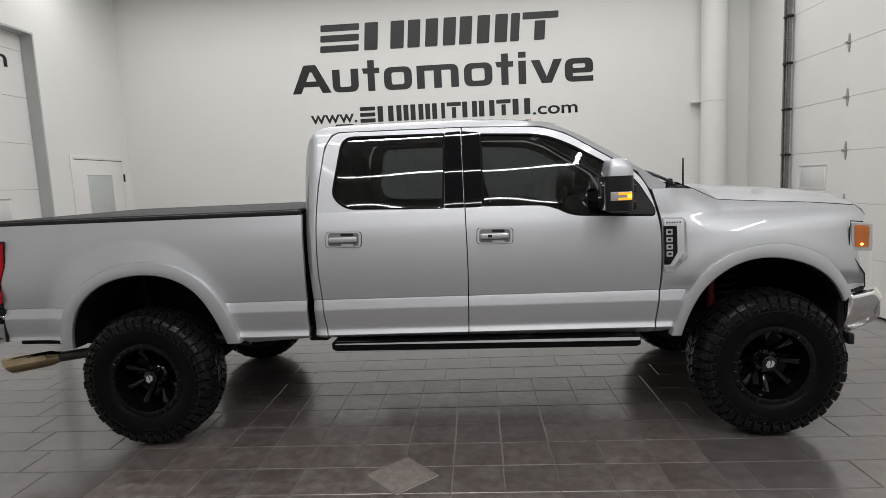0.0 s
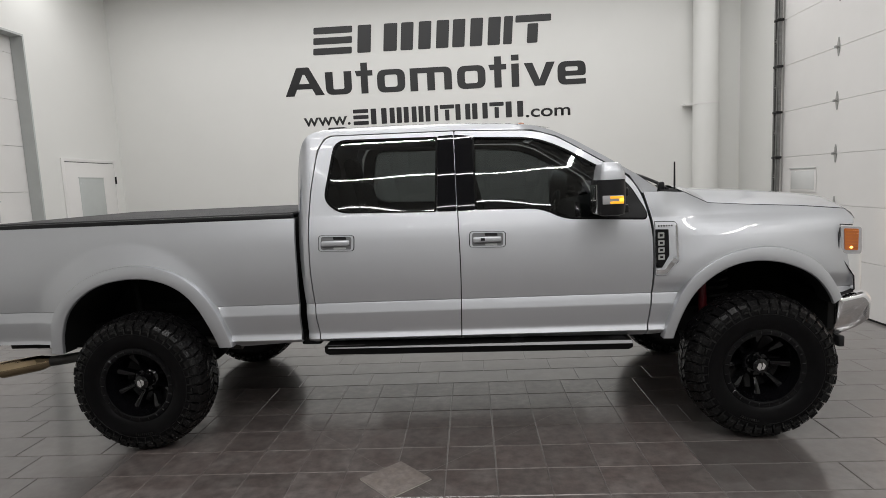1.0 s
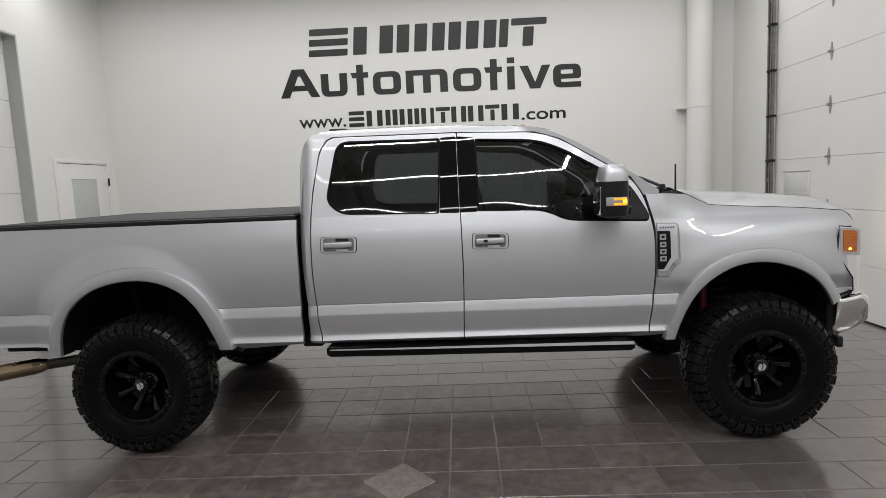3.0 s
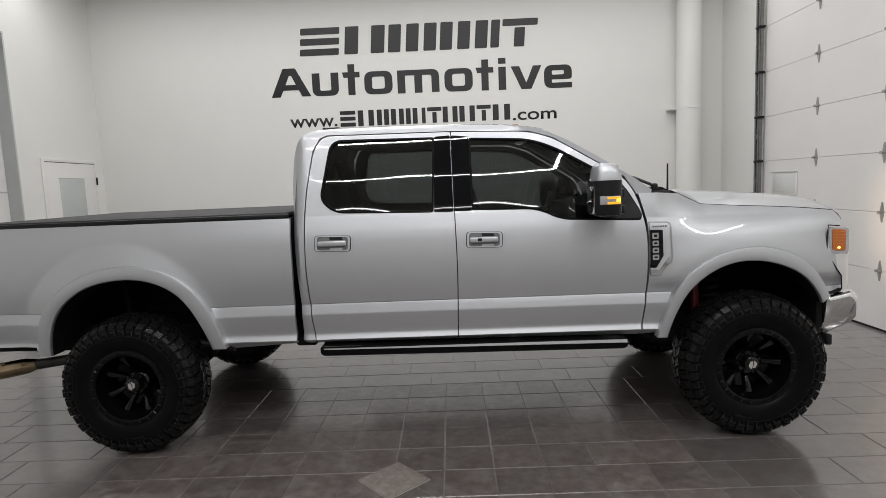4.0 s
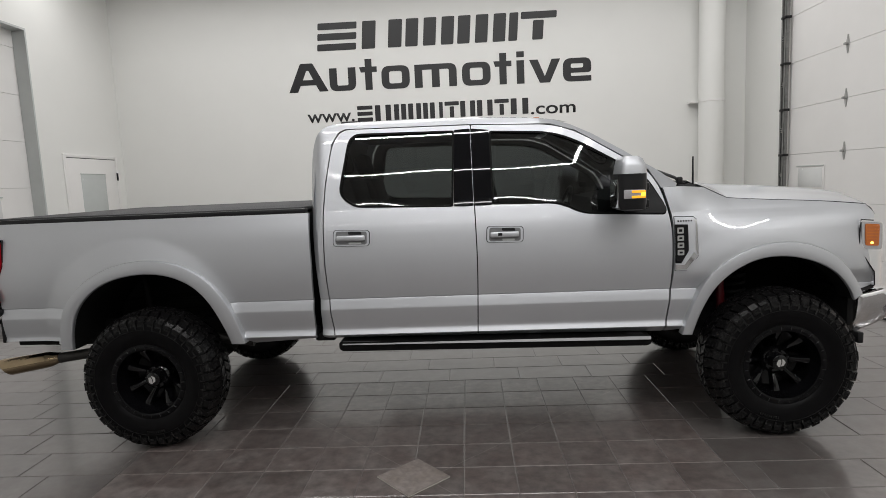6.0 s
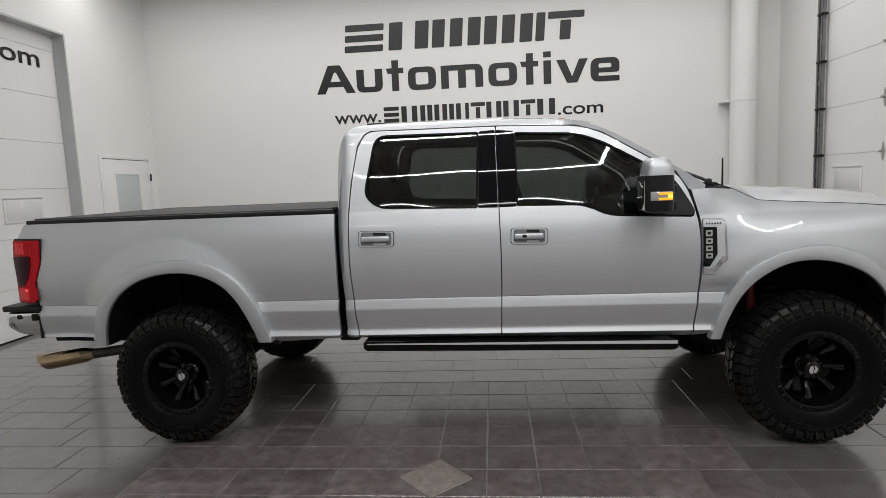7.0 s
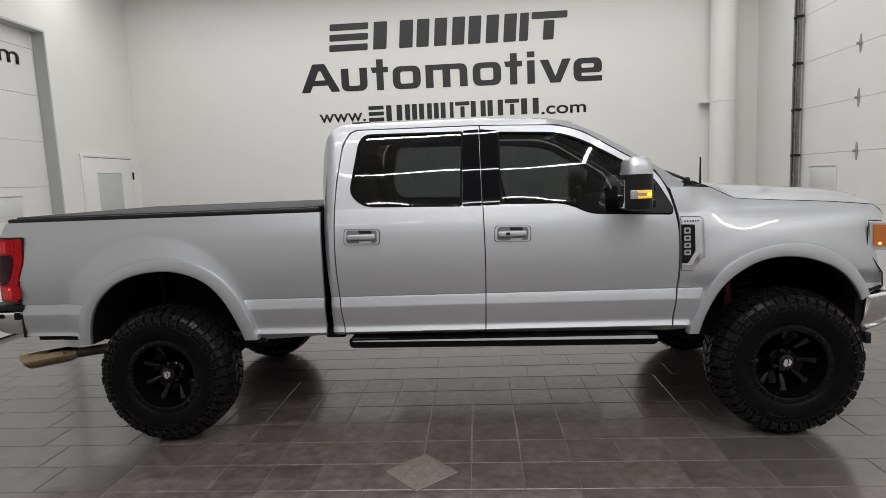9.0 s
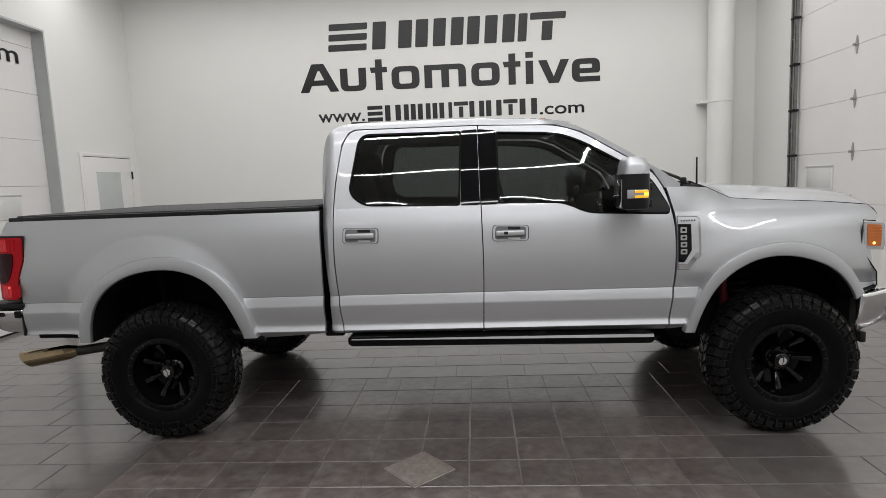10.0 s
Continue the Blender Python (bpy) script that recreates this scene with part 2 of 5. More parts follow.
def panel(outline, depth, holes=(), thick=0.03, step=0.05, zs=(), xs=()):
    """A sheet over an outline in x and z, bent to y = depth(x, z), with turned-in edges."""
    bm = bmesh.new()
    loops = []
    for loop in (outline, *holes):
        vs = [bm.verts.new((x, 0, z)) for x, z in loop]
        loops.append([bm.edges.new((vs[i], vs[(i + 1) % len(vs)])) for i in range(len(vs))])
    if holes:
        bmesh.ops.triangle_fill(bm, edges=[e for l in loops for e in l], use_beauty=True, normal=(0, -1, 0))
    else:
        bmesh.ops.contextual_create(bm, geom=loops[0])
    x0, x1 = min(p[0] for p in outline), max(p[0] for p in outline)
    z0, z1 = min(p[1] for p in outline), max(p[1] for p in outline)
    cuts = [((x, 0, 0), (1, 0, 0)) for x in (*np.arange(x0 + step, x1 - 0.01, step), *xs)]
    cuts += [((0, 0, z), (0, 0, 1)) for z in (*np.arange(z0 + step, z1 - 0.01, step), *[q for q in zs if z0 < q < z1])]
    for co, no in cuts:
        bmesh.ops.bisect_plane(bm, geom=bm.verts[:] + bm.edges[:] + bm.faces[:], plane_co=co, plane_no=no, dist=1e-5)
    for v in bm.verts:
        v.co.y = depth(v.co.x, v.co.z)
    bmesh.ops.recalc_face_normals(bm, faces=bm.faces)
    if sum(f.normal.y for f in bm.faces) > 0:
        bmesh.ops.reverse_faces(bm, faces=bm.faces)
    if thick:
        edges = [e for e in bm.edges if len(e.link_faces) == 1]
        r = bmesh.ops.extrude_edge_only(bm, edges=edges)
        for g in r["geom"]:
            if isinstance(g, bmesh.types.BMVert):
                g.co.y += thick
    return bm


def mirrored(bm, yc):
    """The same on the truck's other side."""
    b = bm.copy()
    for v in b.verts:
        v.co.y = 2 * yc - v.co.y
    bmesh.ops.reverse_faces(b, faces=b.faces)
    return b


def curve_of(table):
    xs = [p[0] for p in table]
    ys = [p[1] for p in table]

    def f(x):
        return float(np.interp(x, xs, ys))
    return f


# ---- the room ----
def wall_piece(name, boxes, material=WALL, label="smooth white painted wall"):
    bm = bmesh.new()
    for b in boxes:
        box(bm, *b)
    return tagged(link_mesh(name, bm, material, smooth=False), label, "wall", kind="structure")


TH = 0.25
wall_piece("wall_north", [(XL - TH, XR + TH, YB, YB + TH, 0, ZC)], label="smooth white painted wall with black lettering")
wall_piece("wall_south", [(XL - TH, XR + TH, YF - TH, YF, 0, ZC)], DIMW, "plain white painted wall")
# west wall: opening for the overhead door
LD0, LD1, LDH = -0.2, 3.972, 3.918
wall_piece("wall_west", [(XL - TH, XL, YF, LD0, 0, ZC), (XL - TH, XL, LD1, YB, 0, ZC), (XL - TH, XL, LD0, LD1, LDH, ZC)])
RD0, RD1, RDH = -0.3, 4.62, 4.75
wall_piece("wall_east", [(XR, XR + TH, YF, RD0, 0, ZC), (XR, XR + TH, RD1, YB, 0, ZC), (XR, XR + TH, RD0, RD1, RDH, ZC)])
tagged(link_mesh("ceiling", boxbm(XL - TH, XR + TH, YF - TH, YB + TH, ZC, ZC + 0.2), CEIL, smooth=False), "plain white ceiling", "ceiling", kind="structure")
floor = tagged(link_mesh("floor", boxbm(XL - TH, XR + TH, YF - TH, YB + TH, -0.15, -0.003), GROUT, smooth=False),
               "dark grey slate-look tile floor with pale grout", "floor", kind="structure")


def pipe_column():
    """White round column in the corner with a pipe strap."""
    t = thing("round_column", "white painted round column beside the back wall", "column", pose(5.975, 5.655, 0))
    part("shaft", lathe([(0.185, 0), (0.185, ZC)], 40, "z"), WALL, t)
    bm = lathe([(0.187, 2.735), (0.191, 2.737), (0.191, 2.757), (0.187, 2.759)], 40, "z")
    box(bm, -0.30, -0.15, 0.02, 0.18, 2.735, 2.765, 0.006)
    part("strap", bm, DOORW, t)
    return t


pipe_column()

# ---- truck ----
TRUCK = thing("pickup_truck", "silver lifted crew-cab pickup truck on black off-road wheels", "pickup truck",
              pose(0, -0.010, 0, 0, 0, -0.9))
YC = 1.04   # the truck's middle, seen from the near hubs
WB = 4.06
AXZ = 0.467

UP = smooth_line([(0.957, 0.113), (1.02, 0.1030), (1.08, 0.0955), (1.14, 0.0910), (1.20, 0.0895), (1.28, 0.0915), (1.36, 0.0978), (1.41, 0.1050), (1.45, 0.1135), (1.47, 0.1185), (1.50, 0.1262), (1.53, 0.1345), (1.54, 0.1372),
                  (1.62, 0.1548), (1.75, 0.1835), (1.88, 0.2155), (2.00, 0.2510), (2.05, 0.271), (2.09, 0.299), (2.12, 0.345), (2.14, 0.41)], 5)
LOW = [(0.55, 0.25), (0.64, 0.190), (0.68, 0.150), (0.695, 0.128), (0.701, 0.1205), (0.707, 0.1175), (0.718, 0.1222), (0.728, 0.1265), (0.738, 0.1305), (0.748, 0.1318), (0.78, 0.1250), (0.82, 0.1165), (0.855, 0.1098),
       (0.877, 0.1063), (0.881, 0.1060), (0.885, 0.1063), (0.895, 0.1083), (0.944, 0.1180), (0.951, 0.1208)]
side_y = curve_of(LOW + UP)
CREASE = (0.695, 0.701, 0.707, 0.718, 0.728, 0.738, 0.748, 0.78, 0.82, 0.855, 0.877, 0.881, 0.885, 0.895, 0.944, 0.951, 0.957, 0.985, 1.02, 1.05, 1.08, 1.11, 1.14, 1.17, 1.20, 1.24, 1.28, 1.32, 1.36, 1.39, 1.42, 1.445, 1.46, 1.48, 1.50, 1.508, 1.515, 1.522, 1.528, 1.534, 1.540)


def bulge(x, z):
    """The swell of the sheet metal over the wheels."""
    d = 0.0
    if x < 2.0:
        r = math.hypot(x + 0.09, z - 0.71)
        return 0.034 * min(max((0.70 - r) / 0.15, 0.0), 1.0) ** 1.06
    r = math.hypot(x - WB, z - 0.60)
    d = 0.036 * math.exp(-((r - 0.60) / 0.16) ** 2) if r > 0.60 else 0.036
    k = min(max((z - 0.96) / 0.10, 0.0), 1.0)
    return d * k * k * (3 - 2 * k)


def body_y(x, z):
    return side_y(z) - bulge(x, z)


def cab_y(x, z):
    return side_y(z)


def side_part(name, outline, material=SILVER, depth=cab_y, holes=(), thick=0.03, step=0.05, parent=None, label="", zs=CREASE, angle=28):
    """A part on both sides of the truck; gives the near one and the far one."""
    near, far = parent or (TRUCK, TRUCK)
    bm = panel(outline, depth, holes, thick, step, zs=zs)
    m = mirrored(bm, YC)
    return part(name, bm, material, near, label, angle=angle), part(name, m, material, far, label, angle=angle)


def pair(name, bm, material, parent=None, label="", angle=35):
    near, far = parent or (TRUCK, TRUCK)
    m = mirrored(bm, YC)
    return part(name, bm, material, near, label, angle=angle), part(name, m, material, far, label, angle=angle)


# wheel arch lines, seen from the side, from the rear foot to the front foot
REAR_OUT = smooth_line([(-0.674, 0.667), (-0.659, 0.80), (-0.628, 0.91), (-0.588, 0.989), (-0.466, 1.123), (-0.25, 1.236), (-0.05, 1.265), (0.115, 1.262),
                        (0.30, 1.205), (0.45, 1.09), (0.545, 0.93), (0.59, 0.80), (0.622, 0.675)], 4)
REAR_IN = smooth_line([(-0.583, 0.661), (-0.574, 0.757), (-0.540, 0.873), (-0.485, 0.978), (-0.370, 1.076), (-0.235, 1.146), (-0.04, 1.177), (0.12, 1.168),
                       (0.285, 1.110), (0.405, 0.995), (0.475, 0.84), (0.505, 0.76), (0.528, 0.675)], 4)
FRONT_OUT = smooth_line([(3.490, 0.655), (3.512, 0.735), (3.542, 0.83), (3.592, 0.957), (3.660, 1.063), (3.785, 1.155), (3.910, 1.214), (4.065, 1.243), (4.223, 1.228),
                         (4.367, 1.170), (4.472, 1.084), (4.550, 0.960), (4.580, 0.895)], 4)
FRONT_IN = smooth_line([(3.556, 0.655), (3.572, 0.715), (3.592, 0.785), (3.652, 0.922), (3.739, 1.027), (3.880, 1.120), (4.00, 1.147), (4.10, 1.148), (4.215, 1.130),
                        (4.355, 1.075), (4.445, 0.999), (4.508, 0.905), (4.528, 0.855)], 4)


def relaxed(line, rounds=10):
    """The line with its small kinks eased out, its ends kept."""
    for _ in range(rounds):
        line = [line[0]] + [tuple((a[c] + 2 * b[c] + d[c]) / 4 for c in (0, 1)) for a, b, d in zip(line, line[1:], line[2:])] + [line[-1]]
    return line


REAR_OUT, REAR_IN, FRONT_OUT, FRONT_IN = (relaxed(l) for l in (REAR_OUT, REAR_IN, FRONT_OUT, FRONT_IN))
flare_y = curve_of(smooth_line([(0.60, 0.118), (0.70, 0.108), (0.85, 0.092), (1.0, 0.078), (1.15, 0.067), (1.30, 0.060)], 5))


def flare(outer, inner, name="wheel_arch_flare"):
    prof = [(0.0, 0.040), (0.0, -0.014), (0.015, -0.021), (0.05, -0.0265), (0.12, -0.0285), (0.5, -0.0305), (0.90, -0.0325), (0.965, -0.030), (1.0, -0.024), (1.0, -0.004)]
    bm = bmesh.new()
    rows = []
    for (xo, zo), (xi, zi) in zip(outer, inner):
        row = []
        y0 = flare_y(zo)
        for f, d in prof:
            row.append(bm.verts.new((xo + (xi - xo) * f, y0 + d, zo + (zi - zo) * f)))
        rows.append(row)
    for a, b in zip(rows, rows[1:]):
        for k in range(len(prof) - 1):
            bm.faces.new((a[k], a[k + 1], b[k + 1], b[k]))
    for row in (rows[0], rows[-1]):
        bm.faces.new(row)
    part(name, mirrored(bm, YC), SILVER, TRUCK, angle=40)
    part(name, bm, SILVER, TRUCK, angle=40)
    lip = bmesh.new()
    rows = [[lip.verts.new((x, y, z)) for y in (flare_y(zo) - 0.006, 0.14, 0.22)] for (xo, zo), (x, z) in zip(outer, inner)]
    for a, b in zip(rows, rows[1:]):
        for k in range(2):
            lip.faces.new((a[k], a[k + 1], b[k + 1], b[k]))
    part("arch_lip", mirrored(lip, YC), DARK, TRUCK)
    part("arch_lip", lip, DARK, TRUCK, "black inner arch lip")


flare(REAR_OUT, REAR_IN)
flare(FRONT_OUT, FRONT_IN)
for line, zc in ((REAR_OUT, 0.62), (FRONT_OUT, 0.60)):
    cx = 0.0 if line is REAR_OUT else WB
    grown = [(x + 0.004 * (x - cx) / math.hypot(x - cx, z - zc), z + 0.004 * (z - zc) / math.hypot(x - cx, z - zc)) for x, z in line]
    # Thin grey bar drawn in as the gap line between flare and body.
    pair("flare_gap_line", tube([(x, body_y(x, z) - 0.0005, z) for x, z in grown[2:-2]], 0.0016, 6), TRIMG)

# bed
bed = [(-1.096, 0.724), (-1.080, 0.985), (-1.068, 1.13), (-1.018, 1.255), (-1.005, 1.432), (-1.19, 1.44), (-1.150, 1.535), (1.098, 1.530), (1.104, 1.19), (1.096, 0.92), (1.094, 0.684)]
bed += [(0.66, 0.655)] + list(reversed(REAR_OUT)) + [(-0.69, 0.722)]
side_part("bed_side", bed, depth=body_y, step=0.03)

# doors and cab frame
winR = rounded([(1.302, 1.640), (1.400, 1.553), (2.052, 1.533), (2.072, 2.026), (1.378, 2.036)], [0.06, 0.07, 0.02, 0.02, 0.08])
winF = rounded([(2.305, 1.537), (2.735, 1.528), (2.87, 1.452), (3.395, 1.428), (3.405, 1.47), (3.285, 1.68), (2.86, 1.93), (2.70, 1.99), (2.303, 2.012)],
               [0.02, 0.08, 0.08, 0.03, 0.04, 0.08, 0.1, 0.1, 0.02])
doorR = rounded([(1.232, 0.684), (2.180, 0.678), (2.196, 1.16), (2.188, 1.53), (2.180, 2.058), (1.32, 2.066), (1.262, 1.97), (1.218, 1.71), (1.202, 1.53), (1.200, 1.19), (1.215, 0.84)],
                [0.01, 0.01, 0.2, 0.2, 0.01, 0.06, 0.08, 0.1, 0.1, 0.1, 0.1])
doorF = rounded([(2.187, 0.678), (3.390, 0.664), (3.420, 0.93), (3.431, 1.11), (3.428, 1.37), (3.373, 1.593), (3.30, 1.71), (2.86, 1.985), (2.70, 2.037), (2.187, 2.058), (2.195, 1.53), (2.203, 1.16)],
                [0.01, 0.01, 0.1, 0.1, 0.1, 0.1, 0.1, 0.1, 0.1, 0.01, 0.2, 0.2])
DOOR_R = side_part("rear_door", doorR, holes=[winR])
DOOR_F = side_part("front_door", doorF, holes=[winF])
cab_top = smooth_line([(1.135, 0.684), (1.138, 0.96), (1.120, 1.25), (1.108, 1.53), (1.098, 1.70), (1.104, 1.86), (1.128, 1.98), (1.168, 2.060), (1.235, 2.105), (1.34, 2.118)], 4)
cab_top += [(1.77, 2.122), (2.20, 2.112), (2.53, 2.092), (2.715, 2.068), (2.83, 2.030), (2.96, 1.965), (3.16, 1.842), (3.34, 1.722), (3.475, 1.622), (3.47, 1.603), (3.40, 1.603)]
seam = [(3.379, 1.597), (3.306, 1.716), (2.862, 1.992), (2.702, 2.044), (2.187, 2.065), (1.345, 2.073), (1.30, 2.052), (1.255, 1.975), (1.211, 1.71), (1.195, 1.53), (1.193, 1.19), (1.208, 0.84), (1.225, 0.684)]


pillar_foot = curve_of([(2.60, 2.049), (2.702, 2.044), (2.862, 1.992), (3.306, 1.716), (3.379, 1.60), (3.50, 1.59)])


def cabside_y(x, z):
    # the windscreen pillar stands upright on the door's edge
    if x > 2.62:
        z = min(z, pillar_foot(x))
    return side_y(z) + 0.09 * max(0.0, (1.19 - x) / 0.09) ** 2.2


side_part("cab_side", cab_top + seam, thick=0.06, depth=cabside_y, step=0.03)

# black door glass with its surround
def inset(pts, d):
    c = Vector((sum(p[0] for p in pts) / len(pts), sum(p[1] for p in pts) / len(pts)))
    return [tuple(Vector(p) + (c - Vector(p)).normalized() * d) for p in pts]


pane_y = curve_of(smooth_line([(1.42, 0.1132), (1.535, 0.1362), (1.66, 0.1625), (1.775, 0.1882), (1.90, 0.2195), (2.00, 0.2490), (2.06, 0.2694), (2.10, 0.285)], 5))


def glass_y(x, z):
    """The pane, with the faint ripple that tint film has."""
    return pane_y(z) + 0.012 + 0.0006 * math.sin(7.0 * x + 0.5) * math.sin(12.0 * (z - 1.6)) + 0.0003 * math.sin(15.0 * x)


side_part("window_glass", inset(winR, -0.004), TINT, glass_y, thick=0, step=0.035, parent=DOOR_R, label="dark tinted door glass")
side_part("window_glass", inset(winF, -0.004), TINT, glass_y, thick=0, step=0.035, parent=DOOR_F, label="dark tinted door glass")


def ring(outline, w_in, w_out, depth, thick):
    """A rubber seal round an opening."""
    return panel(inset(outline, -w_out), depth, [inset(outline, w_in)], thick, 0.2, zs=CREASE)


pair("window_seal", ring(winR, 0.012, 0.003, lambda x, z: pane_y(z) - 0.003, 0.02), STEPB, DOOR_R)
pair("window_seal", ring(winF, 0.012, 0.003, lambda x, z: pane_y(z) - 0.003, 0.02), STEPB, DOOR_F)
pilR = rounded([(2.057, 1.535), (2.186, 1.533), (2.178, 2.035), (2.074, 2.030)], 0.012)
pilF = rounded([(2.193, 1.533), (2.305, 1.535), (2.300, 2.020), (2.185, 2.035)], 0.012)
side_part("pillar_cover", pilR, GBLACK, lambda x, z: pane_y(z) - 0.005 - 0.0016 * math.sin((x - 2.05) * 24), thick=0.02, step=0.02, parent=DOOR_R, label="gloss black pillar cover")
side_part("pillar_cover", pilF, GBLACK, lambda x, z: pane_y(z) - 0.005 - 0.0016 * math.sin((x - 2.19) * 24), thick=0.02, step=0.02, parent=DOOR_F, label="gloss black pillar cover")
# black corner behind the door mirror
corner = rounded([(3.14, 1.452), (3.392, 1.440), (3.398, 1.475), (3.282, 1.675), (3.17, 1.735)], [0.01, 0.03, 0.04, 0.06, 0.01])
side_part("mirror_sail", corner, BLACK, lambda x, z: side_y(z) - 0.004, thick=0.02, parent=DOOR_F)

# roof
def roof():
    bm = bmesh.new()
    line = smooth_line([(1.235, 2.070), (1.31, 2.113), (1.50, 2.120), (1.77, 2.122), (2.20, 2.112), (2.53, 2.092), (2.715, 2.070), (2.83, 2.045)], 4)
    rows = []
    n = 24
    for i, (x, z) in enumerate(line):
        y0 = side_y(min(z, 2.12)) + 0.002
        row = []
        for k in range(n + 1):
            f = -1 + 2 * k / n
            y = YC + f * (YC - y0)
            crown = 0.045 * (1 - abs(f) ** 2.2)
            row.append(bm.verts.new((x + 0.02 * (1 - f * f) * (1 if x > 2 else -0.3), y, z + crown)))
        rows.append(row)
    for a, b in zip(rows, rows[1:]):
        for k in range(n):
            bm.faces.new((a[k], a[k + 1], b[k + 1], b[k]))
    return bm


part("roof", roof(), SILVER, TRUCK)


def sheet(rows):
    bm = bmesh.new()
    vs = [[bm.verts.new(p) for p in row] for row in rows]
    for a, b in zip(vs, vs[1:]):
        for k in range(len(a) - 1):
            bm.faces.new((a[k], a[k + 1], b[k + 1], b[k]))
    return bm


def across(x, z, y0, n=16, bow=0.0, crown=0.0):
    row = []
    for k in range(n + 1):
        f = -1 + 2 * k / n
        row.append((x + bow * (1 - f * f), YC + f * (YC - y0), z + crown * (1 - f * f)))
    return row


part("windshield", sheet([across(2.80, 2.040, side_y(2.03) + 0.006, bow=0.06, crown=0.035), across(2.96, 1.960, side_y(1.96) + 0.006, bow=0.08, crown=0.030),
                          across(3.16, 1.838, side_y(1.838) + 0.006, bow=0.11, crown=0.026), across(3.34, 1.718, side_y(1.718) + 0.006, bow=0.13, crown=0.022),
                          across(3.50, 1.600, side_y(1.60) + 0.02, bow=0.15, crown=0.02)]), SHIELD, TRUCK, "clear windshield")
part("rear_window", sheet([across(1.125, 1.56, 0.16), across(1.15, 1.86, 0.23), across(1.24, 2.08, 0.34)]), SILVER, TRUCK)

# fender and hood
fender = [(3.399, 0.664)] + FRONT_OUT[1:] + [(4.625, 0.895), (4.672, 0.935), (4.672, 1.085), (4.618, 1.168), (4.600, 1.352), (4.668, 1.352), (4.674, 1.392), (4.640, 1.442),
          (4.36, 1.472), (4.05, 1.493), (3.83, 1.511), (3.80, 1.519), (3.665, 1.589), (3.50, 1.602), (3.385, 1.602), (3.432, 1.43), (3.438, 1.37), (3.440, 1.11), (3.429, 0.93)]


def fend_y(x, z):
    top = max(0.0, z - 1.305)
    nose = max(0.0, x - 4.45)
    back = 0.14 + 0.86 * min(max((x - 3.50) / 0.32, 0.0), 1.0)
    return body_y(x, min(z, 1.44)) + 2.4 * back * top ** 2 + 0.45 * nose ** 2


side_part("front_fender", fender, depth=fend_y, step=0.025)


gap_line = smooth_line([(3.665, 1.5905), (3.74, 1.553), (3.80, 1.5215), (3.83, 1.5125), (4.05, 1.4945), (4.36, 1.4735), (4.60, 1.449), (4.645, 1.441)], 4)
hood_mid = curve_of([(3.665, 1.630), (3.90, 1.602), (4.20, 1.580), (4.45, 1.551), (4.60, 1.525), (4.645, 1.513)])


def hood():
    """From the gap beside one fender to the other, domed, with a raised rib on each side; its nose falls over the grille."""
    rows = []
    n = 32
    edge = [(x, fend_y(x, z) + 0.004, z + 0.002, hood_mid(x)) for x, z in gap_line]
    edge += [(4.70, 0.205, 1.415, 1.478), (4.735, 0.22, 1.372, 1.425)]
    for x, y0, ze, zm in edge:
        row = []
        for k in range(n + 1):
            f = -1 + 2 * k / n
            f = math.copysign(abs(f) ** 0.8, f)
            a = abs(f)
            row.append((x + 0.08 * (1 - f * f) * max(0, x - 3.9), YC + f * (YC - y0), ze + (zm - ze) * (1 - a ** 3.2) + 0.010 * math.exp(-((a - 0.62) / 0.08) ** 2)))
        rows.append(row)
    return sheet(rows)


part("hood", hood(), SILVER, TRUCK)
# Black bar laid along the hood's edge; it draws the gap's darkness.
pair("hood_gap", tube([(x, fend_y(x, z) + 0.001, z) for x, z in gap_line], 0.0026, 6), BLACK)

# bed cover and rails
part("bed_cover", boxbm(-1.10, 1.06, 0.17, 2 * YC - 0.17, 1.545, 1.572, 0.008), VINYL, TRUCK, "black vinyl roll-up bed cover")
for s in (0, 1):
    bm = boxbm(-1.135, 1.08, 0.135, 0.20, 1.530, 1.562, 0.008)
    part("bed_rail_cap", bm if s else mirrored(bm, YC), BLACK, TRUCK, "black plastic bed rail cap")
part("tailgate", boxbm(-1.19, -1.12, 0.17, 2 * YC - 0.17, 0.98, 1.54, 0.02), SILVER, TRUCK)


# ---- lamps and bumpers ----
def lamp_y(x, z):
    return body_y(x, 1.2) - 0.010 + 1.0 * max(0, -1.13 - x) ** 1.5


lamp_out = rounded([(-1.238, 0.990), (-1.086, 0.986), (-1.074, 1.13), (-1.024, 1.255), (-1.010, 1.425), (-1.230, 1.428), (-1.250, 1.30), (-1.236, 1.10)],
                   [0.01, 0.01, 0.04, 0.04, 0.02, 0.01, 0.02, 0.05])
LAMP = side_part("tail_lamp", lamp_out, RED, lamp_y, thick=0.10, step=0.03, label="red tail lamp with smoked centre lens")
smoke = rounded([(-1.222, 1.100), (-1.155, 1.105), (-1.115, 1.16), (-1.085, 1.26), (-1.085, 1.318), (-1.246, 1.312), (-1.240, 1.25)], [0.03, 0.05, 0.05, 0.03, 0.02, 0.01, 0.02])
side_part("smoked_lens", smoke, SMOKE, lambda x, z: lamp_y(x, z) - 0.005, thick=0.02, step=0.04, parent=LAMP, label="dark smoked lens")
for z0, z1 in ((1.330, 1.412), (1.004, 1.090)):
    for k in range(5):
        x = -1.212 + 0.030 * k
        side_part("reflector", rounded([(x, z0), (x + 0.027, z0), (x + 0.027, z1), (x, z1)], 0.004), REDGLOW if k < 3 else RED, lambda x, z: lamp_y(x, z) - 0.002, thick=0.01, step=0.05, parent=LAMP)
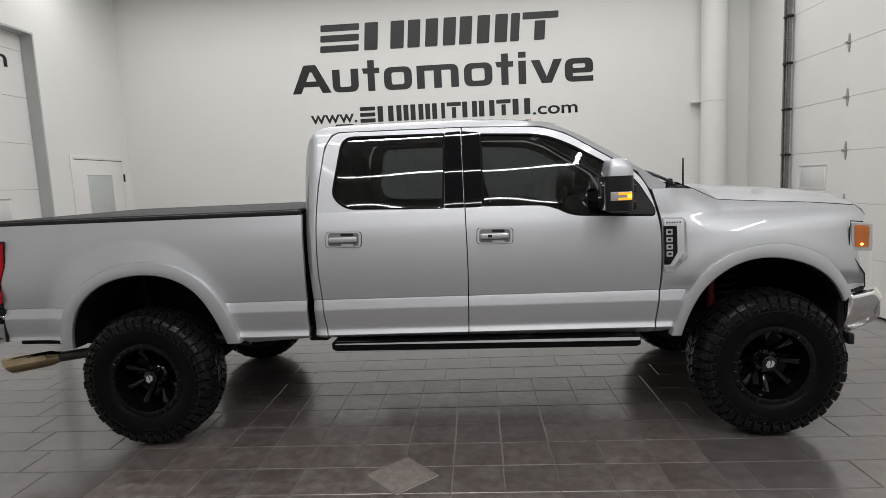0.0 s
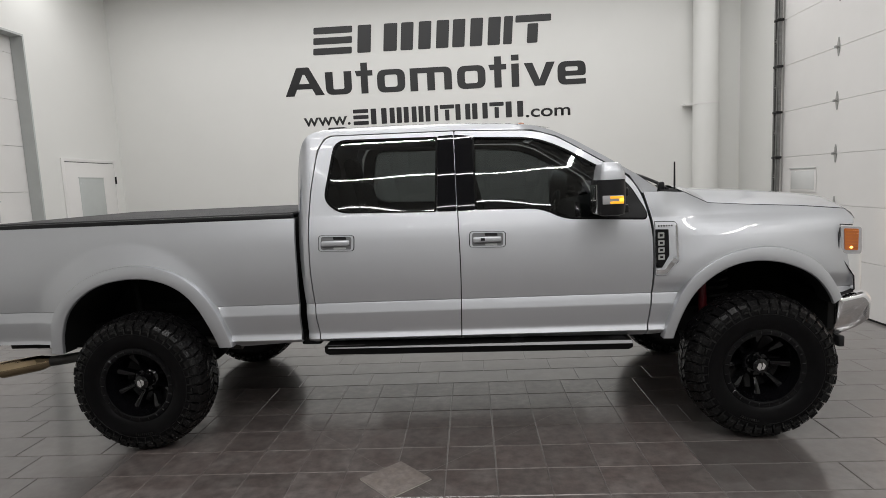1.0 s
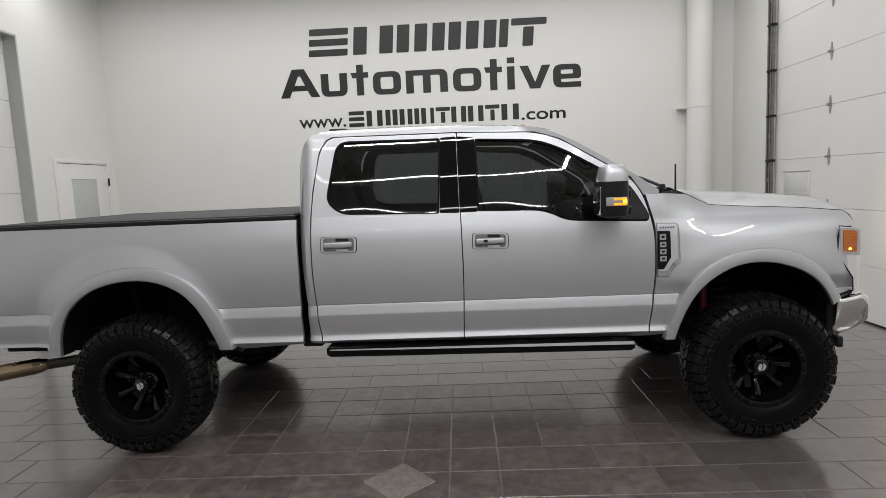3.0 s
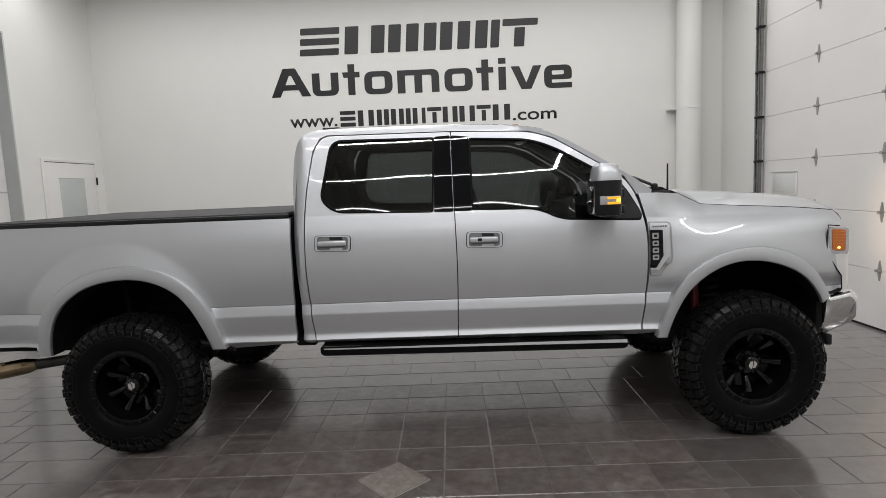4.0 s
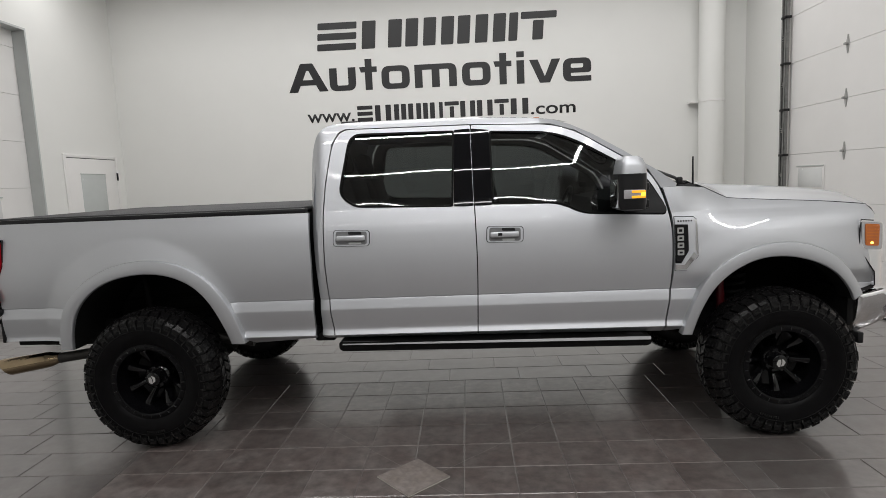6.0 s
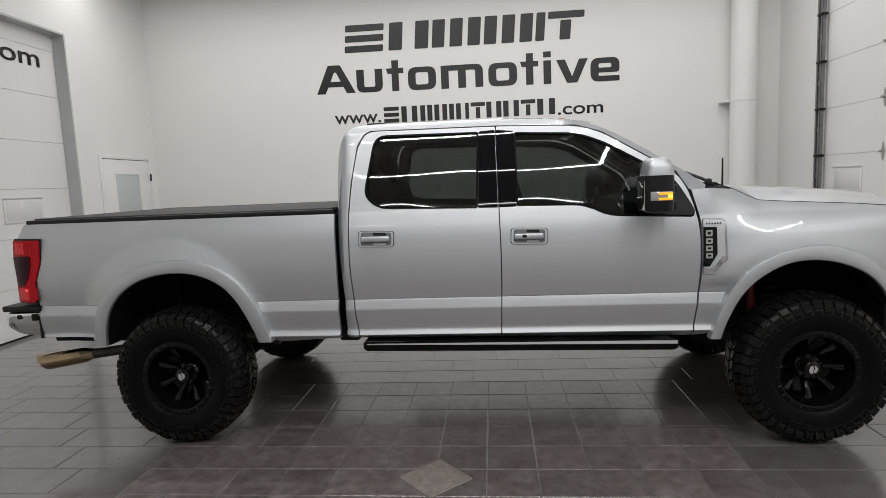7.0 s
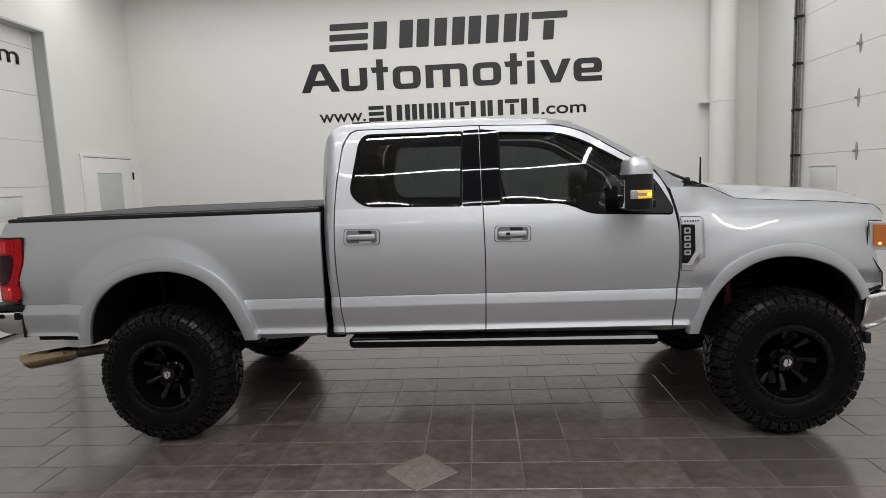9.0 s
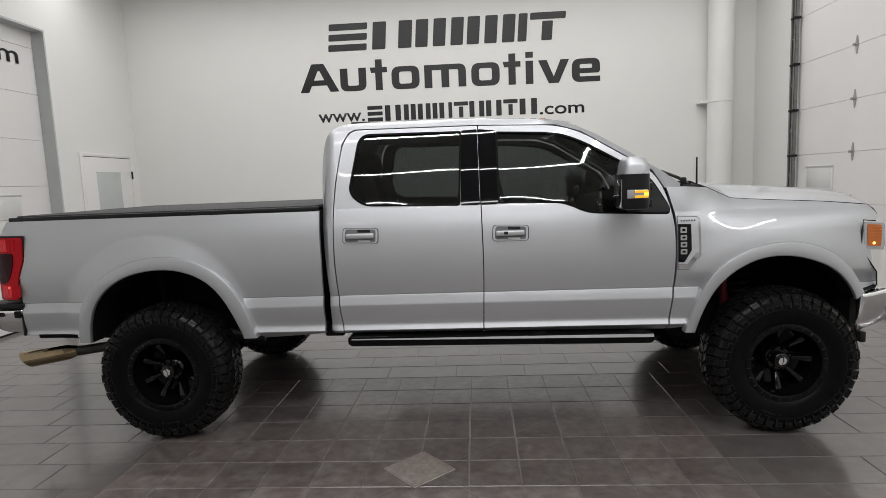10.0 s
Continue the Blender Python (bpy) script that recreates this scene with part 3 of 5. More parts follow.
side_part("lit_bulb", rounded([(-1.150, 1.066), (-1.132, 1.066), (-1.132, 1.082), (-1.150, 1.082)], 0.007), glow("bulb_red", (1.0, 0.10, 0.10), 0.8), lambda x, z: lamp_y(x, z) - 0.004, thick=0.01, step=0.05, parent=LAMP)
edge = inset(lamp_out, -0.012)
side_part("lamp_bezel", edge, BLACK, lambda x, z: lamp_y(x, z) + 0.012, holes=[inset(lamp_out, 0.004)], thick=0.08, step=0.1, parent=LAMP)


def hull(prof, y0, bow, n=20):
    """A bumper: a closed profile of (x, z) swept across the truck, its ends rounded."""
    cx = sum(p[0] for p in prof) / len(prof)
    cz = sum(p[1] for p in prof) / len(prof)
    rows = []
    stations = [(-1.0, 0.70), (-0.997, 0.84), (-0.988, 0.94), (-0.965, 0.99)] + [(-0.93 + 1.86 * k / n, 1.0) for k in range(n + 1)] + [(0.965, 0.99), (0.988, 0.94), (0.997, 0.84), (1.0, 0.70)]
    for f, sc in stations:
        rows.append([(cx + (x - cx) * sc + bow * (1 - abs(f) ** 2.4) * (1 if (x - cx) * bow > 0 else 0), YC + f * (YC - y0 - 0.9 * max(0.0, cz - 0.01 - z) ** 1.1), cz + (z - cz) * sc) for x, z in prof])
    return shell(rows)


def shell(rows):
    """A closed form from rings of points."""
    bm = bmesh.new()
    vs = [[bm.verts.new(p) for p in r] for r in rows]
    n = len(vs[0])
    for a, b in zip(vs, vs[1:]):
        for k in range(n):
            bm.faces.new((a[k], a[(k + 1) % n], b[(k + 1) % n], b[k]))
    bm.faces.new(vs[0])
    bm.faces.new(vs[-1])
    return bm


rear = hull(rounded([(-1.085, 0.915), (-1.350, 0.912), (-1.368, 0.86), (-1.340, 0.775), (-1.285, 0.728), (-1.09, 0.725)], [0.01, 0.02, 0.03, 0.04, 0.04, 0.01], 3), 0.105, -0.05)
RB = part("rear_bumper", rear, CHROME, TRUCK, "chrome rear bumper", angle=60)
part("step_pad", boxbm(-1.372, -1.075, 0.098, 2 * YC - 0.098, 0.915, 0.958, 0.012), BLACK, RB, "black plastic step pad")
for z0, z1, x0, x1 in ((0.862, 0.893, -1.262, -1.228), (0.850, 0.900, -1.150, -1.105)):
    pair("pocket", boxbm(x0, x1, 0.098, 0.12, z0, z1, 0.006), DARK, (RB, RB))
part("hitch_bracket", boxbm(-0.98, -0.72, 0.30, 0.62, 0.640, 0.735, 0.02), DARK, TRUCK)

front = hull(rounded([(4.588, 0.880), (4.66, 0.893), (4.765, 0.918), (4.806, 0.870), (4.806, 0.715), (4.775, 0.668), (4.652, 0.568), (4.612, 0.66)], [0.01, 0.02, 0.02, 0.02, 0.02, 0.03, 0.025, 0.03], 4), 0.125, 0.10)
FB = part("front_bumper", front, CHROME, TRUCK, "chrome front bumper", angle=60)
pair("tow_hook", boxbm(4.662, 4.701, 0.22, 0.30, 0.525, 0.60, 0.010), BLACK, (FB, FB))
part("lower_valance", boxbm(4.61, 4.68, 0.26, 2 * YC - 0.26, 0.640, 0.68, 0.015), BLACK, FB)

part("bumper_liner", boxbm(4.555, 4.600, 0.17, 2 * YC - 0.17, 0.66, 0.885, 0.01), DARK, TRUCK, "black inner splash panel")
GR = part("grille", boxbm(4.64, 4.745, 0.42, 2 * YC - 0.42, 0.93, 1.385, 0.025), CHROME, TRUCK, "chrome grille")
for k in range(5):
    part("grille_slot", boxbm(4.742, 4.752, 0.50, 2 * YC - 0.50, 0.965 + 0.082 * k, 1.022 + 0.082 * k, 0.01), BLACK, GR)


def head_y(x, z):
    return fend_y(4.60, 1.2) + 0.002 + 0.9 * max(0, x - 4.64) ** 1.4


head_out = rounded([(4.566, 1.350), (4.706, 1.332), (4.716, 1.164), (4.732, 0.925), (4.672, 0.925), (4.666, 1.025), (4.574, 1.160), (4.566, 1.19)], [0.012, 0.02, 0.02, 0.01, 0.01, 0.02, 0.02, 0.02])
HEAD = side_part("headlamp", head_out, CHROME, head_y, thick=0.14, step=0.03, label="clear headlamp in a chrome bracket")
pair("headlamp_lens", panel(rounded([(4.574, 1.340), (4.710, 1.326), (4.718, 1.19), (4.712, 1.158), (4.604, 1.166), (4.586, 1.180), (4.578, 1.20)], 0.015), lambda x, z: head_y(x, z) - 0.006, (), 0.02, 0.03), CLEAR, HEAD, "clear lens")
side_part("turn_signal", rounded([(4.592, 1.326), (4.684, 1.318), (4.684, 1.184), (4.598, 1.190)], 0.012), AMBER, lambda x, z: head_y(x, z) - 0.012, thick=0.01, step=0.04, parent=HEAD, label="amber turn signal")
AMBRIB = mat("amber_rib", (0.55, 0.16, 0.02), 0.25)
for k in range(6):
    pair("signal_rib", panel([(4.602, 1.209 + 0.020 * k), (4.680, 1.205 + 0.020 * k), (4.680, 1.210 + 0.020 * k), (4.602, 1.214 + 0.020 * k)], lambda x, z: head_y(x, z) - 0.0145, (), 0.003, 0.05), AMBRIB, HEAD)
# Black bar drawn in for the dark of the gap between lamp and fender.
pair("lamp_gap_line", tube([(x, head_y(x, z) - 0.006, z) for x, z in ((4.64, 1.345), (4.568, 1.352), (4.563, 1.30), (4.563, 1.19), (4.571, 1.158), (4.662, 1.022), (4.668, 0.935))], 0.004, 6), BLACK, HEAD, "black line drawn along the gap beside the lamp")
bulb = lathe([(0.0, -0.008), (0.006, -0.006), (0.009, 0.0), (0.006, 0.006), (0.0, 0.008)], 12, "z")
bmesh.ops.translate(bulb, verts=bulb.verts, vec=(4.634, head_y(4.634, 1.2) - 0.012, 1.206))
pair("bulb", bulb, glow("signal_bulb", (1.0, 0.5, 0.08), 7.0), HEAD)
pair("fender_trim", panel([(4.545, 0.885), (4.690, 0.912), (4.690, 0.938), (4.62, 0.918), (4.545, 0.905)], lambda x, z: fend_y(x, z) - 0.003, (), 0.03, 0.05), BLACK)

# ---- underbody ----
part("frame_rail", boxbm(-1.0, 4.5, 0.45, 0.53, 0.60, 0.78, 0.01), DARK, TRUCK, "black steel frame")
part("frame_rail", boxbm(-1.0, 4.5, 2 * YC - 0.53, 2 * YC - 0.45, 0.60, 0.78, 0.01), DARK, TRUCK)
part("floor_pan", boxbm(1.12, 3.50, 0.28, 2 * YC - 0.28, 0.72, 0.82, 0.02), DARK, TRUCK)
# Black strip put in for the dark gap between bumper and body.
pair("bumper_gap", boxbm(-1.112, -1.092, 0.118, 0.16, 0.716, 0.968, 0.004), BLACK)
pair("spare_carrier", boxbm(-1.07, -0.60, 0.20, 0.46, 0.672, 0.735, 0.012), DARK)
part("bed_floor", boxbm(-1.06, 1.07, 0.64, 2 * YC - 0.64, 0.80, 0.90, 0.02), DARK, TRUCK)
part("bed_bulkhead", boxbm(1.06, 1.075, 0.16, 2 * YC - 0.16, 0.75, 1.53, 0.004), DARK, TRUCK)
pair("rocker", boxbm(1.14, 3.40, 0.19, 0.30, 0.665, 0.76, 0.02), BLACK)
pair("bed_sill", boxbm(0.66, 1.09, 0.20, 0.30, 0.665, 0.74, 0.02), BLACK)
pair("cab_mount", boxbm(1.06, 1.20, 0.22, 0.34, 0.640, 0.70, 0.015), DARK)
part("driveshaft", tube([(0.2, YC, 0.50), (1.8, YC + 0.1, 0.62), (2.4, YC + 0.1, 0.66)], 0.045, 14), DARK, TRUCK)
part("transmission", boxbm(2.3, 3.3, YC - 0.25, YC + 0.25, 0.56, 0.76, 0.06), DARK, TRUCK)
part("fuel_tank", boxbm(1.0, 2.2, 1.25, 1.60, 0.58, 0.74, 0.04), DARK, TRUCK)


def liner(cx, zc, rx, rz):
    n = 24
    arc = [(cx + rx * math.cos(t), zc + rz * math.sin(t)) for t in [math.pi * (0.02 + 0.96 * k / n) for k in range(n + 1)]]
    bm = sheet([[(x, y, z) for y in (0.16 if cx < 1 else 0.225, 0.40, 0.66)] for x, z in arc])
    bm.faces.new([bm.verts.new((x, 0.66, z)) for x, z in arc])
    return bm


for cx in (0.0, WB):
    pair("wheel_liner", liner(cx, 0.64, 0.64 if cx else 0.60, 0.56), DARK, label="black wheel-arch liner")
    part("axle", tube([(cx, 0.25, AXZ), (cx, 2 * YC - 0.25, AXZ)], 0.05, 16), DARK, TRUCK)
    part("differential", lathe([(0.0, -0.16), (0.10, -0.13), (0.16, -0.05), (0.17, 0.0), (0.16, 0.05), (0.10, 0.13), (0.0, 0.16)], 20, "x"), DARK, TRUCK, m=pose(cx, YC, AXZ))
pair("leaf_spring", boxbm(-0.75, 0.72, 0.50, 0.57, 0.60, 0.66, 0.01), DARK)
pair("shock", tube([(3.845, 0.36, 0.60), (3.825, 0.36, 1.12)], 0.028, 14), SHOCK, label="red shock absorber")
pair("shock", tube([(-0.20, 0.48, 0.55), (-0.28, 0.50, 1.10)], 0.028, 14), DARK)
pair("coil_spring", tube([(WB - 0.12 + 0.075 * math.cos(a * 0.5), 0.42 + 0.075 * math.sin(a * 0.5), 0.62 + 0.0042 * a) for a in range(0, 110)], 0.010, 6), DARK)
for k in range(4):
    pair("inner_rib", boxbm(0.06, 0.46 - 0.02 * k, 0.575, 0.64, 0.985 + 0.036 * k, 1.003 + 0.036 * k, 0.004), BLACK)

# exhaust
EX = part("exhaust_pipe", tube([(0.55, 0.42, 0.60), (0.1, 0.40, 0.66), (-0.30, 0.33, 0.62), (-0.62, 0.26, 0.585), (-0.80, 0.235, 0.566)], 0.036, 16), PIPE, TRUCK)
tip = bmesh.new()
a0, a1 = Vector((-0.80, 0.235, 0.569)), Vector((-1.165, 0.190, 0.522))
d = (a1 - a0).normalized()
side_v = d.cross(Vector((0, 0, 1))).normalized()
up_v = side_v.cross(d)
rings = []
for f, r in ((0.0, 0.036), (0.06, 0.040), (0.16, 0.052), (0.25, 0.056), (1.0, 0.062), (1.0, 0.056), (0.45, 0.050)):
    ring_v = []
    for k in range(28):
        t = 2 * math.pi * k / 28
        slash = (0.034 * math.sin(t)) if f == 1.0 else 0
        ring_v.append(tip.verts.new(a0 + d * ((a1 - a0).length * f + slash) + r * (math.cos(t) * side_v + math.sin(t) * up_v)))
    rings.append(ring_v)
for p, q in zip(rings, rings[1:]):
    for k in range(28):
        tip.faces.new((p[k], p[(k + 1) % 28], q[(k + 1) % 28], q[k]))
part("exhaust_tip", tip, EXH, EX, "polished bronze-toned slash-cut tip", angle=50)

# running board
SB = side_part("step_bar", rounded([(1.262, 0.622), (1.285, 0.606), (3.27, 0.592), (3.295, 0.606), (3.295, 0.655), (1.262, 0.668)], 0.012), STEPB, lambda x, z: 0.075 + 1.5 * (z - 0.64) ** 2, thick=0.14, step=0.2, zs=(), label="black running board with bright tread")
side_part("tread_strip", [(1.285, 0.649), (3.29, 0.635), (3.29, 0.654), (1.285, 0.668)], ALU, lambda x, z: 0.068 + 0.5 * (z - 0.64), thick=0.012, step=0.3, zs=(), parent=SB, label="brushed aluminium strip")
for x in (1.62, 2.5, 3.15):
    pair("step_arm", boxbm(x, x + 0.11, 0.11, 0.40, 0.592, 0.66, 0.012), BLACK, SB)


# ---- wheels ----
def cyl_block(bm, r0, r1, y0, y1, a0, a1, skew=0.0, top=0.9, drop=(0.0, 0.0)):
    vs = []
    for r, k in ((r0, 1.0), (r1, top)):
        for y, s in ((y0, -1), (y1, 1)):
            am, ah = (a0 + a1) / 2 + s * skew, (a1 - a0) / 2 * k
            ym = (y0 + y1) / 2 + (y - (y0 + y1) / 2) * k
            for a in (am - ah, am + ah):
                q = r - (drop[0 if s < 0 else 1] if r == r1 else 0.0)
                vs.append(bm.verts.new((q * math.cos(a), ym, q * math.sin(a))))
    for q in ((4, 5, 7, 6), (0, 1, 5, 4), (2, 6, 7, 3), (0, 4, 6, 2), (1, 3, 7, 5)):
        bm.faces.new([vs[i] for i in q])


def wheel():
    """A wheel standing at the hub's face: near side towards -y."""
    rim = lathe([(0.236, 0.215), (0.236, -0.022), (0.258, -0.030), (0.262, -0.038), (0.258, -0.044), (0.240, -0.048), (0.224, -0.048), (0.217, -0.044), (0.216, -0.034), (0.214, -0.010), (0.212, 0.030), (0.208, 0.075), (0.196, 0.17), (0.150, 0.19), (0.05, 0.19)], 72, caps=False)
    hub = part("wheel", rim, RIMB, TRUCK, "black off-road alloy wheel", angle=30)
    # eight forked spokes falling from the rim to the hub
    sp = lathe([(0.0, 0.060), (0.074, 0.060), (0.088, 0.072), (0.090, 0.110), (0.0, 0.110)], 48)
    prof = [(-1.0, 0.050), (-0.90, 0.008), (-0.70, 0.0025), (-0.35, 0.0006), (0.0, 0.0), (0.35, 0.0006), (0.70, 0.0025), (0.90, 0.008), (1.0, 0.050)]
    for i in range(8):
        an = 2 * math.pi * (i + 0.5) / 8
        out_v = Vector((math.cos(an), 0, math.sin(an)))
        tdir = Vector((-math.sin(an), 0, math.cos(an)))
        rows = []
        for rr, hw, y in ((0.074, 0.012, 0.094), (0.100, 0.014, 0.080), (0.125, 0.016, 0.066), (0.150, 0.019, 0.053), (0.175, 0.022, 0.042), (0.192, 0.025, 0.037), (0.205, 0.030, 0.036)):
            rows.append([sp.verts.new(out_v * rr + tdir * (hw * f) + Vector((0, y + d, 0))) for f, d in prof])
        for p, q in zip(rows, rows[1:]):
            for k in range(len(prof) - 1):
                sp.faces.new((p[k], p[k + 1], q[k + 1], q[k]))
    part("spokes", sp, WHEELB, hub, "gloss black forked spokes", angle=25)
    part("rim_step", lathe([(0.212, -0.030), (0.2085, -0.018), (0.2060, 0.000), (0.2030, 0.012), (0.1985, 0.022), (0.1960, 0.034), (0.1955, 0.060)], 72, caps=False), WHEELB, hub, "gloss black inner step", angle=60)
    # Radial metal dashes drawn on the rim lip where its pockets glint.
    bolt = link_mesh("rim_dash", boxbm(-0.011, 0.011, -0.004, 0.003, -0.0028, 0.0028, 0.0012, 1), mat("rim_dash_metal", (0.06, 0.06, 0.062), 0.22, 0.9))
    nut = link_mesh("wheel_nut", lathe([(0.0, -0.020), (0.009, -0.018), (0.011, 0.0), (0.0, 0.001)], 6), WHEELB)
    for first, count, r, y in ((bolt, 24, 0.236, -0.048), (nut, 8, 0.066, 0.060)):
        for i in range(count):
            a = 2 * math.pi * i / count
            o = first if i == 0 else new(first.name, first.data)
            o.parent = hub
            o.matrix_basis = Matrix.Translation((r * math.cos(a), y, r * math.sin(a))) @ Matrix.Rotation(-a, 4, "Y")
    part("centre_cap", lathe([(0.0, 0.0), (0.040, 0.002), (0.048, 0.008), (0.050, 0.070), (0.0, 0.070)], 32), WHEELB, hub)
    plate = bmesh.new()
    for pts in ([(-0.022, -0.018), (-0.004, -0.030), (0.004, -0.026), (0.000, 0.004), (-0.010, 0.020), (-0.024, 0.012)], [(0.006, -0.022), (0.022, -0.012), (0.024, 0.014), (0.012, 0.022), (-0.004, 0.028), (0.006, 0.004)]):
        f = plate.faces.new([plate.verts.new((x, -0.0015, z)) for x, z in pts])
        r = bmesh.ops.extrude_face_region(plate, geom=[f])
        for g in r["geom"]:
            if isinstance(g, bmesh.types.BMVert):
                g.co.y += 0.003
    part("cap_emblem", plate, CHROME, hub, "bright plain emblem", smooth=False)
    tyre = [(0.240, -0.026), (0.256, -0.046), (0.285, -0.058), (0.335, -0.066), (0.376, -0.063), (0.402, -0.053), (0.420, -0.036), (0.434, -0.012), (0.443, 0.025), (0.448, 0.09),
            (0.443, 0.160), (0.434, 0.197), (0.420, 0.221), (0.402, 0.238), (0.376, 0.248), (0.335, 0.251), (0.285, 0.243), (0.256, 0.227), (0.240, 0.20)]
    part("tyre", lathe(tyre, 80, caps=False), RUBBER, hub, "black mud-terrain tyre")
    tr = bmesh.new()
    n = 42
    st = 2 * math.pi / n
    for i in range(n):
        a = i * st
        lng = 0.020 if i % 2 else 0.0
        for s in (0, 1):
            def yy(v):
                return v if s == 0 else 0.186 - v
            o = a + (st / 2 if s else 0)
            y0, y1 = sorted((yy(-0.036 - lng * 0.4), yy(0.032)))
            cyl_block(tr, 0.418, 0.467, y0, y1, o + 0.010, o + st - 0.012, 0.02 if s == 0 else -0.02, 0.95, (0.022, 0.0) if s == 0 else (0.0, 0.022))
            y0, y1 = sorted((yy(-0.066 + 0.004 * (i % 2)), yy(-0.030)))
            cyl_block(tr, 0.378 - lng, 0.443, y0, y1, o + 0.012, o + st - 0.018, 0.0, 0.92, (0.026, 0.0) if s == 0 else (0.0, 0.026))
        cyl_block(tr, 0.442, 0.468, 0.038, 0.088, a + 0.012, a + st - 0.016, 0.035, 0.94)
        cyl_block(tr, 0.442, 0.468, 0.096, 0.148, a + 0.04, a + st + 0.012, -0.03, 0.94)
    tagged(part("tread", tr, TREAD, hub, "knobbly mud-terrain tread", smooth=False), kind="stuff")
    # raised ring and plain bars where the sidewall carries small lettering
    sw = lathe([(0.352, -0.062), (0.354, -0.0668), (0.357, -0.0668), (0.359, -0.062)], 72, caps=False)
    for i in range(9):
        a = -math.pi / 2 + 0.10 + (i - 4) * 0.042
        cyl_block(sw, 0.325, 0.342, -0.0705, -0.064, a - 0.014, a + 0.014, 0, 0.95)
    for i in range(n):
        a = i * st
        cyl_block(sw, 0.362, 0.398, -0.0695, -0.058, a, a + 0.030, 0.0, 0.8, (0.0, 0.0))
        cyl_block(sw, 0.383, 0.394, -0.0680, -0.058, a + 0.030, a + 0.105, 0.0, 0.95, (0.0, 0.0))
    # Paler, glossier rubber than the tyre's, to put glints on the raised bars.
    part("sidewall_band", sw, mat("glint_rubber", (0.006, 0.006, 0.006), 0.22, 0, 0.2, 30, spec=0.36), hub, "raised sidewall band")
    return hub


w = wheel()
w.matrix_basis = pose(0, 0, AXZ)
for m in (pose(WB + 0.026, 0.040, AXZ, 0, 23, 0), pose(0, 2 * YC, AXZ, 0, 0, 180), pose(WB + 0.026, 2 * YC - 0.040, AXZ, 0, 40, 180)):
    copy_thing(w, m)


# ---- door furniture ----
# Silver darkened for the pocket: its shade is put into the colour.
HPOCK = mat("handle_pocket_shade", (0.20, 0.203, 0.208), 0.4, 0.5, 0.05, 20)

def handle(x0, x1, z0, z1, parent):
    yb = side_y((z0 + z1) / 2)
    out = rounded([(x0, z0 - 0.003), (x1, z0 - 0.008), (x1 + 0.004, z1 - 0.008), (x0 + 0.005, z1)], 0.022)
    side_part("handle_bezel", out, SILVER, lambda x, z: side_y(z) - 0.008, holes=[inset(out, 0.014)], thick=0.03, step=0.3, parent=parent)
    side_part("handle_pocket", inset(out, 0.012), HPOCK, lambda x, z: side_y(z) - 0.0015, thick=0.0, step=0.05, parent=parent)
    # Black ring that draws the shadow line round the bezel.
    side_part("handle_shadow_line", inset(out, -0.005), BLACK, lambda x, z: side_y(z) - 0.003, holes=[inset(out, 0.002)], thick=0.01, step=0.3, parent=parent)
    zc = (z0 + z1) / 2
    grip = boxbm(x0 + 0.022, x1 - 0.022, yb - 0.030, yb - 0.006, zc - 0.022, zc + 0.014, 0.010, 3)
    g = pair("door_handle", grip, SILVER, parent, "silver pull handle")
    # Flat black patch above the grip, drawn in for the recess's shade.
    side_part("recess_patch", rounded([(x0 + 0.10, zc + 0.018), (x1 - 0.045, zc + 0.016), (x1 - 0.05, zc + 0.036), (x0 + 0.098, zc + 0.038)], 0.006), BLACK, lambda x, z: side_y(z) - 0.003, thick=0.01, step=0.05, parent=parent)
    # Flat lighter grey patch below the grip.
    side_part("recess_patch", rounded([(x0 + 0.10, zc - 0.044), (x1 - 0.05, zc - 0.046), (x1 - 0.05, zc - 0.034), (x0 + 0.098, zc - 0.032)], 0.005), TRIMG, lambda x, z: side_y(z) - 0.003, thick=0.01, step=0.05, parent=parent)
    return g


handle(1.264, 1.497, 1.312, 1.410, DOOR_R)
handle(2.263, 2.491, 1.300, 1.397, DOOR_F)
pair("key_cover", boxbm(2.335, 2.362, side_y(1.35) - 0.0335, side_y(1.35) - 0.028, 1.338, 1.356, 0.002), BLACK, DOOR_F)

# fender badge with plain bars
bad = rounded([(3.443, 1.413), (3.564, 1.408), (3.583, 1.389), (3.583, 1.168), (3.512, 1.074), (3.443, 1.074)], [0.004, 0.006, 0.006, 0.008, 0.008, 0.004])
BADGE = side_part("fender_badge", bad, SILVER, lambda x, z: fend_y(x, z) - 0.012 + 0.5 * max(0.0, 0.016 - abs(x - 3.572)) , thick=0.02, step=0.012, label="silver fender badge with black insert")
# Slightly larger black plate that gives the badge a dark outline.
side_part("badge_outline", inset(bad, -0.004), BLACK, lambda x, z: fend_y(x, z) - 0.003, thick=0.006, step=0.02, parent=BADGE)
side_part("badge_insert", rounded([(3.443, 1.366), (3.523, 1.363), (3.523, 1.197), (3.478, 1.121), (3.443, 1.121)], [0.003, 0.004, 0.006, 0.006, 0.003]), GBLACK, lambda x, z: fend_y(x, z) - 0.014, thick=0.01, step=0.02, parent=BADGE, label="gloss black insert")
side_part("badge_plate", rounded([(3.446, 1.404), (3.558, 1.400), (3.558, 1.374), (3.446, 1.376)], 0.004), SILVER, lambda x, z: fend_y(x, z) - 0.0150, thick=0.01, step=0.02, parent=BADGE)
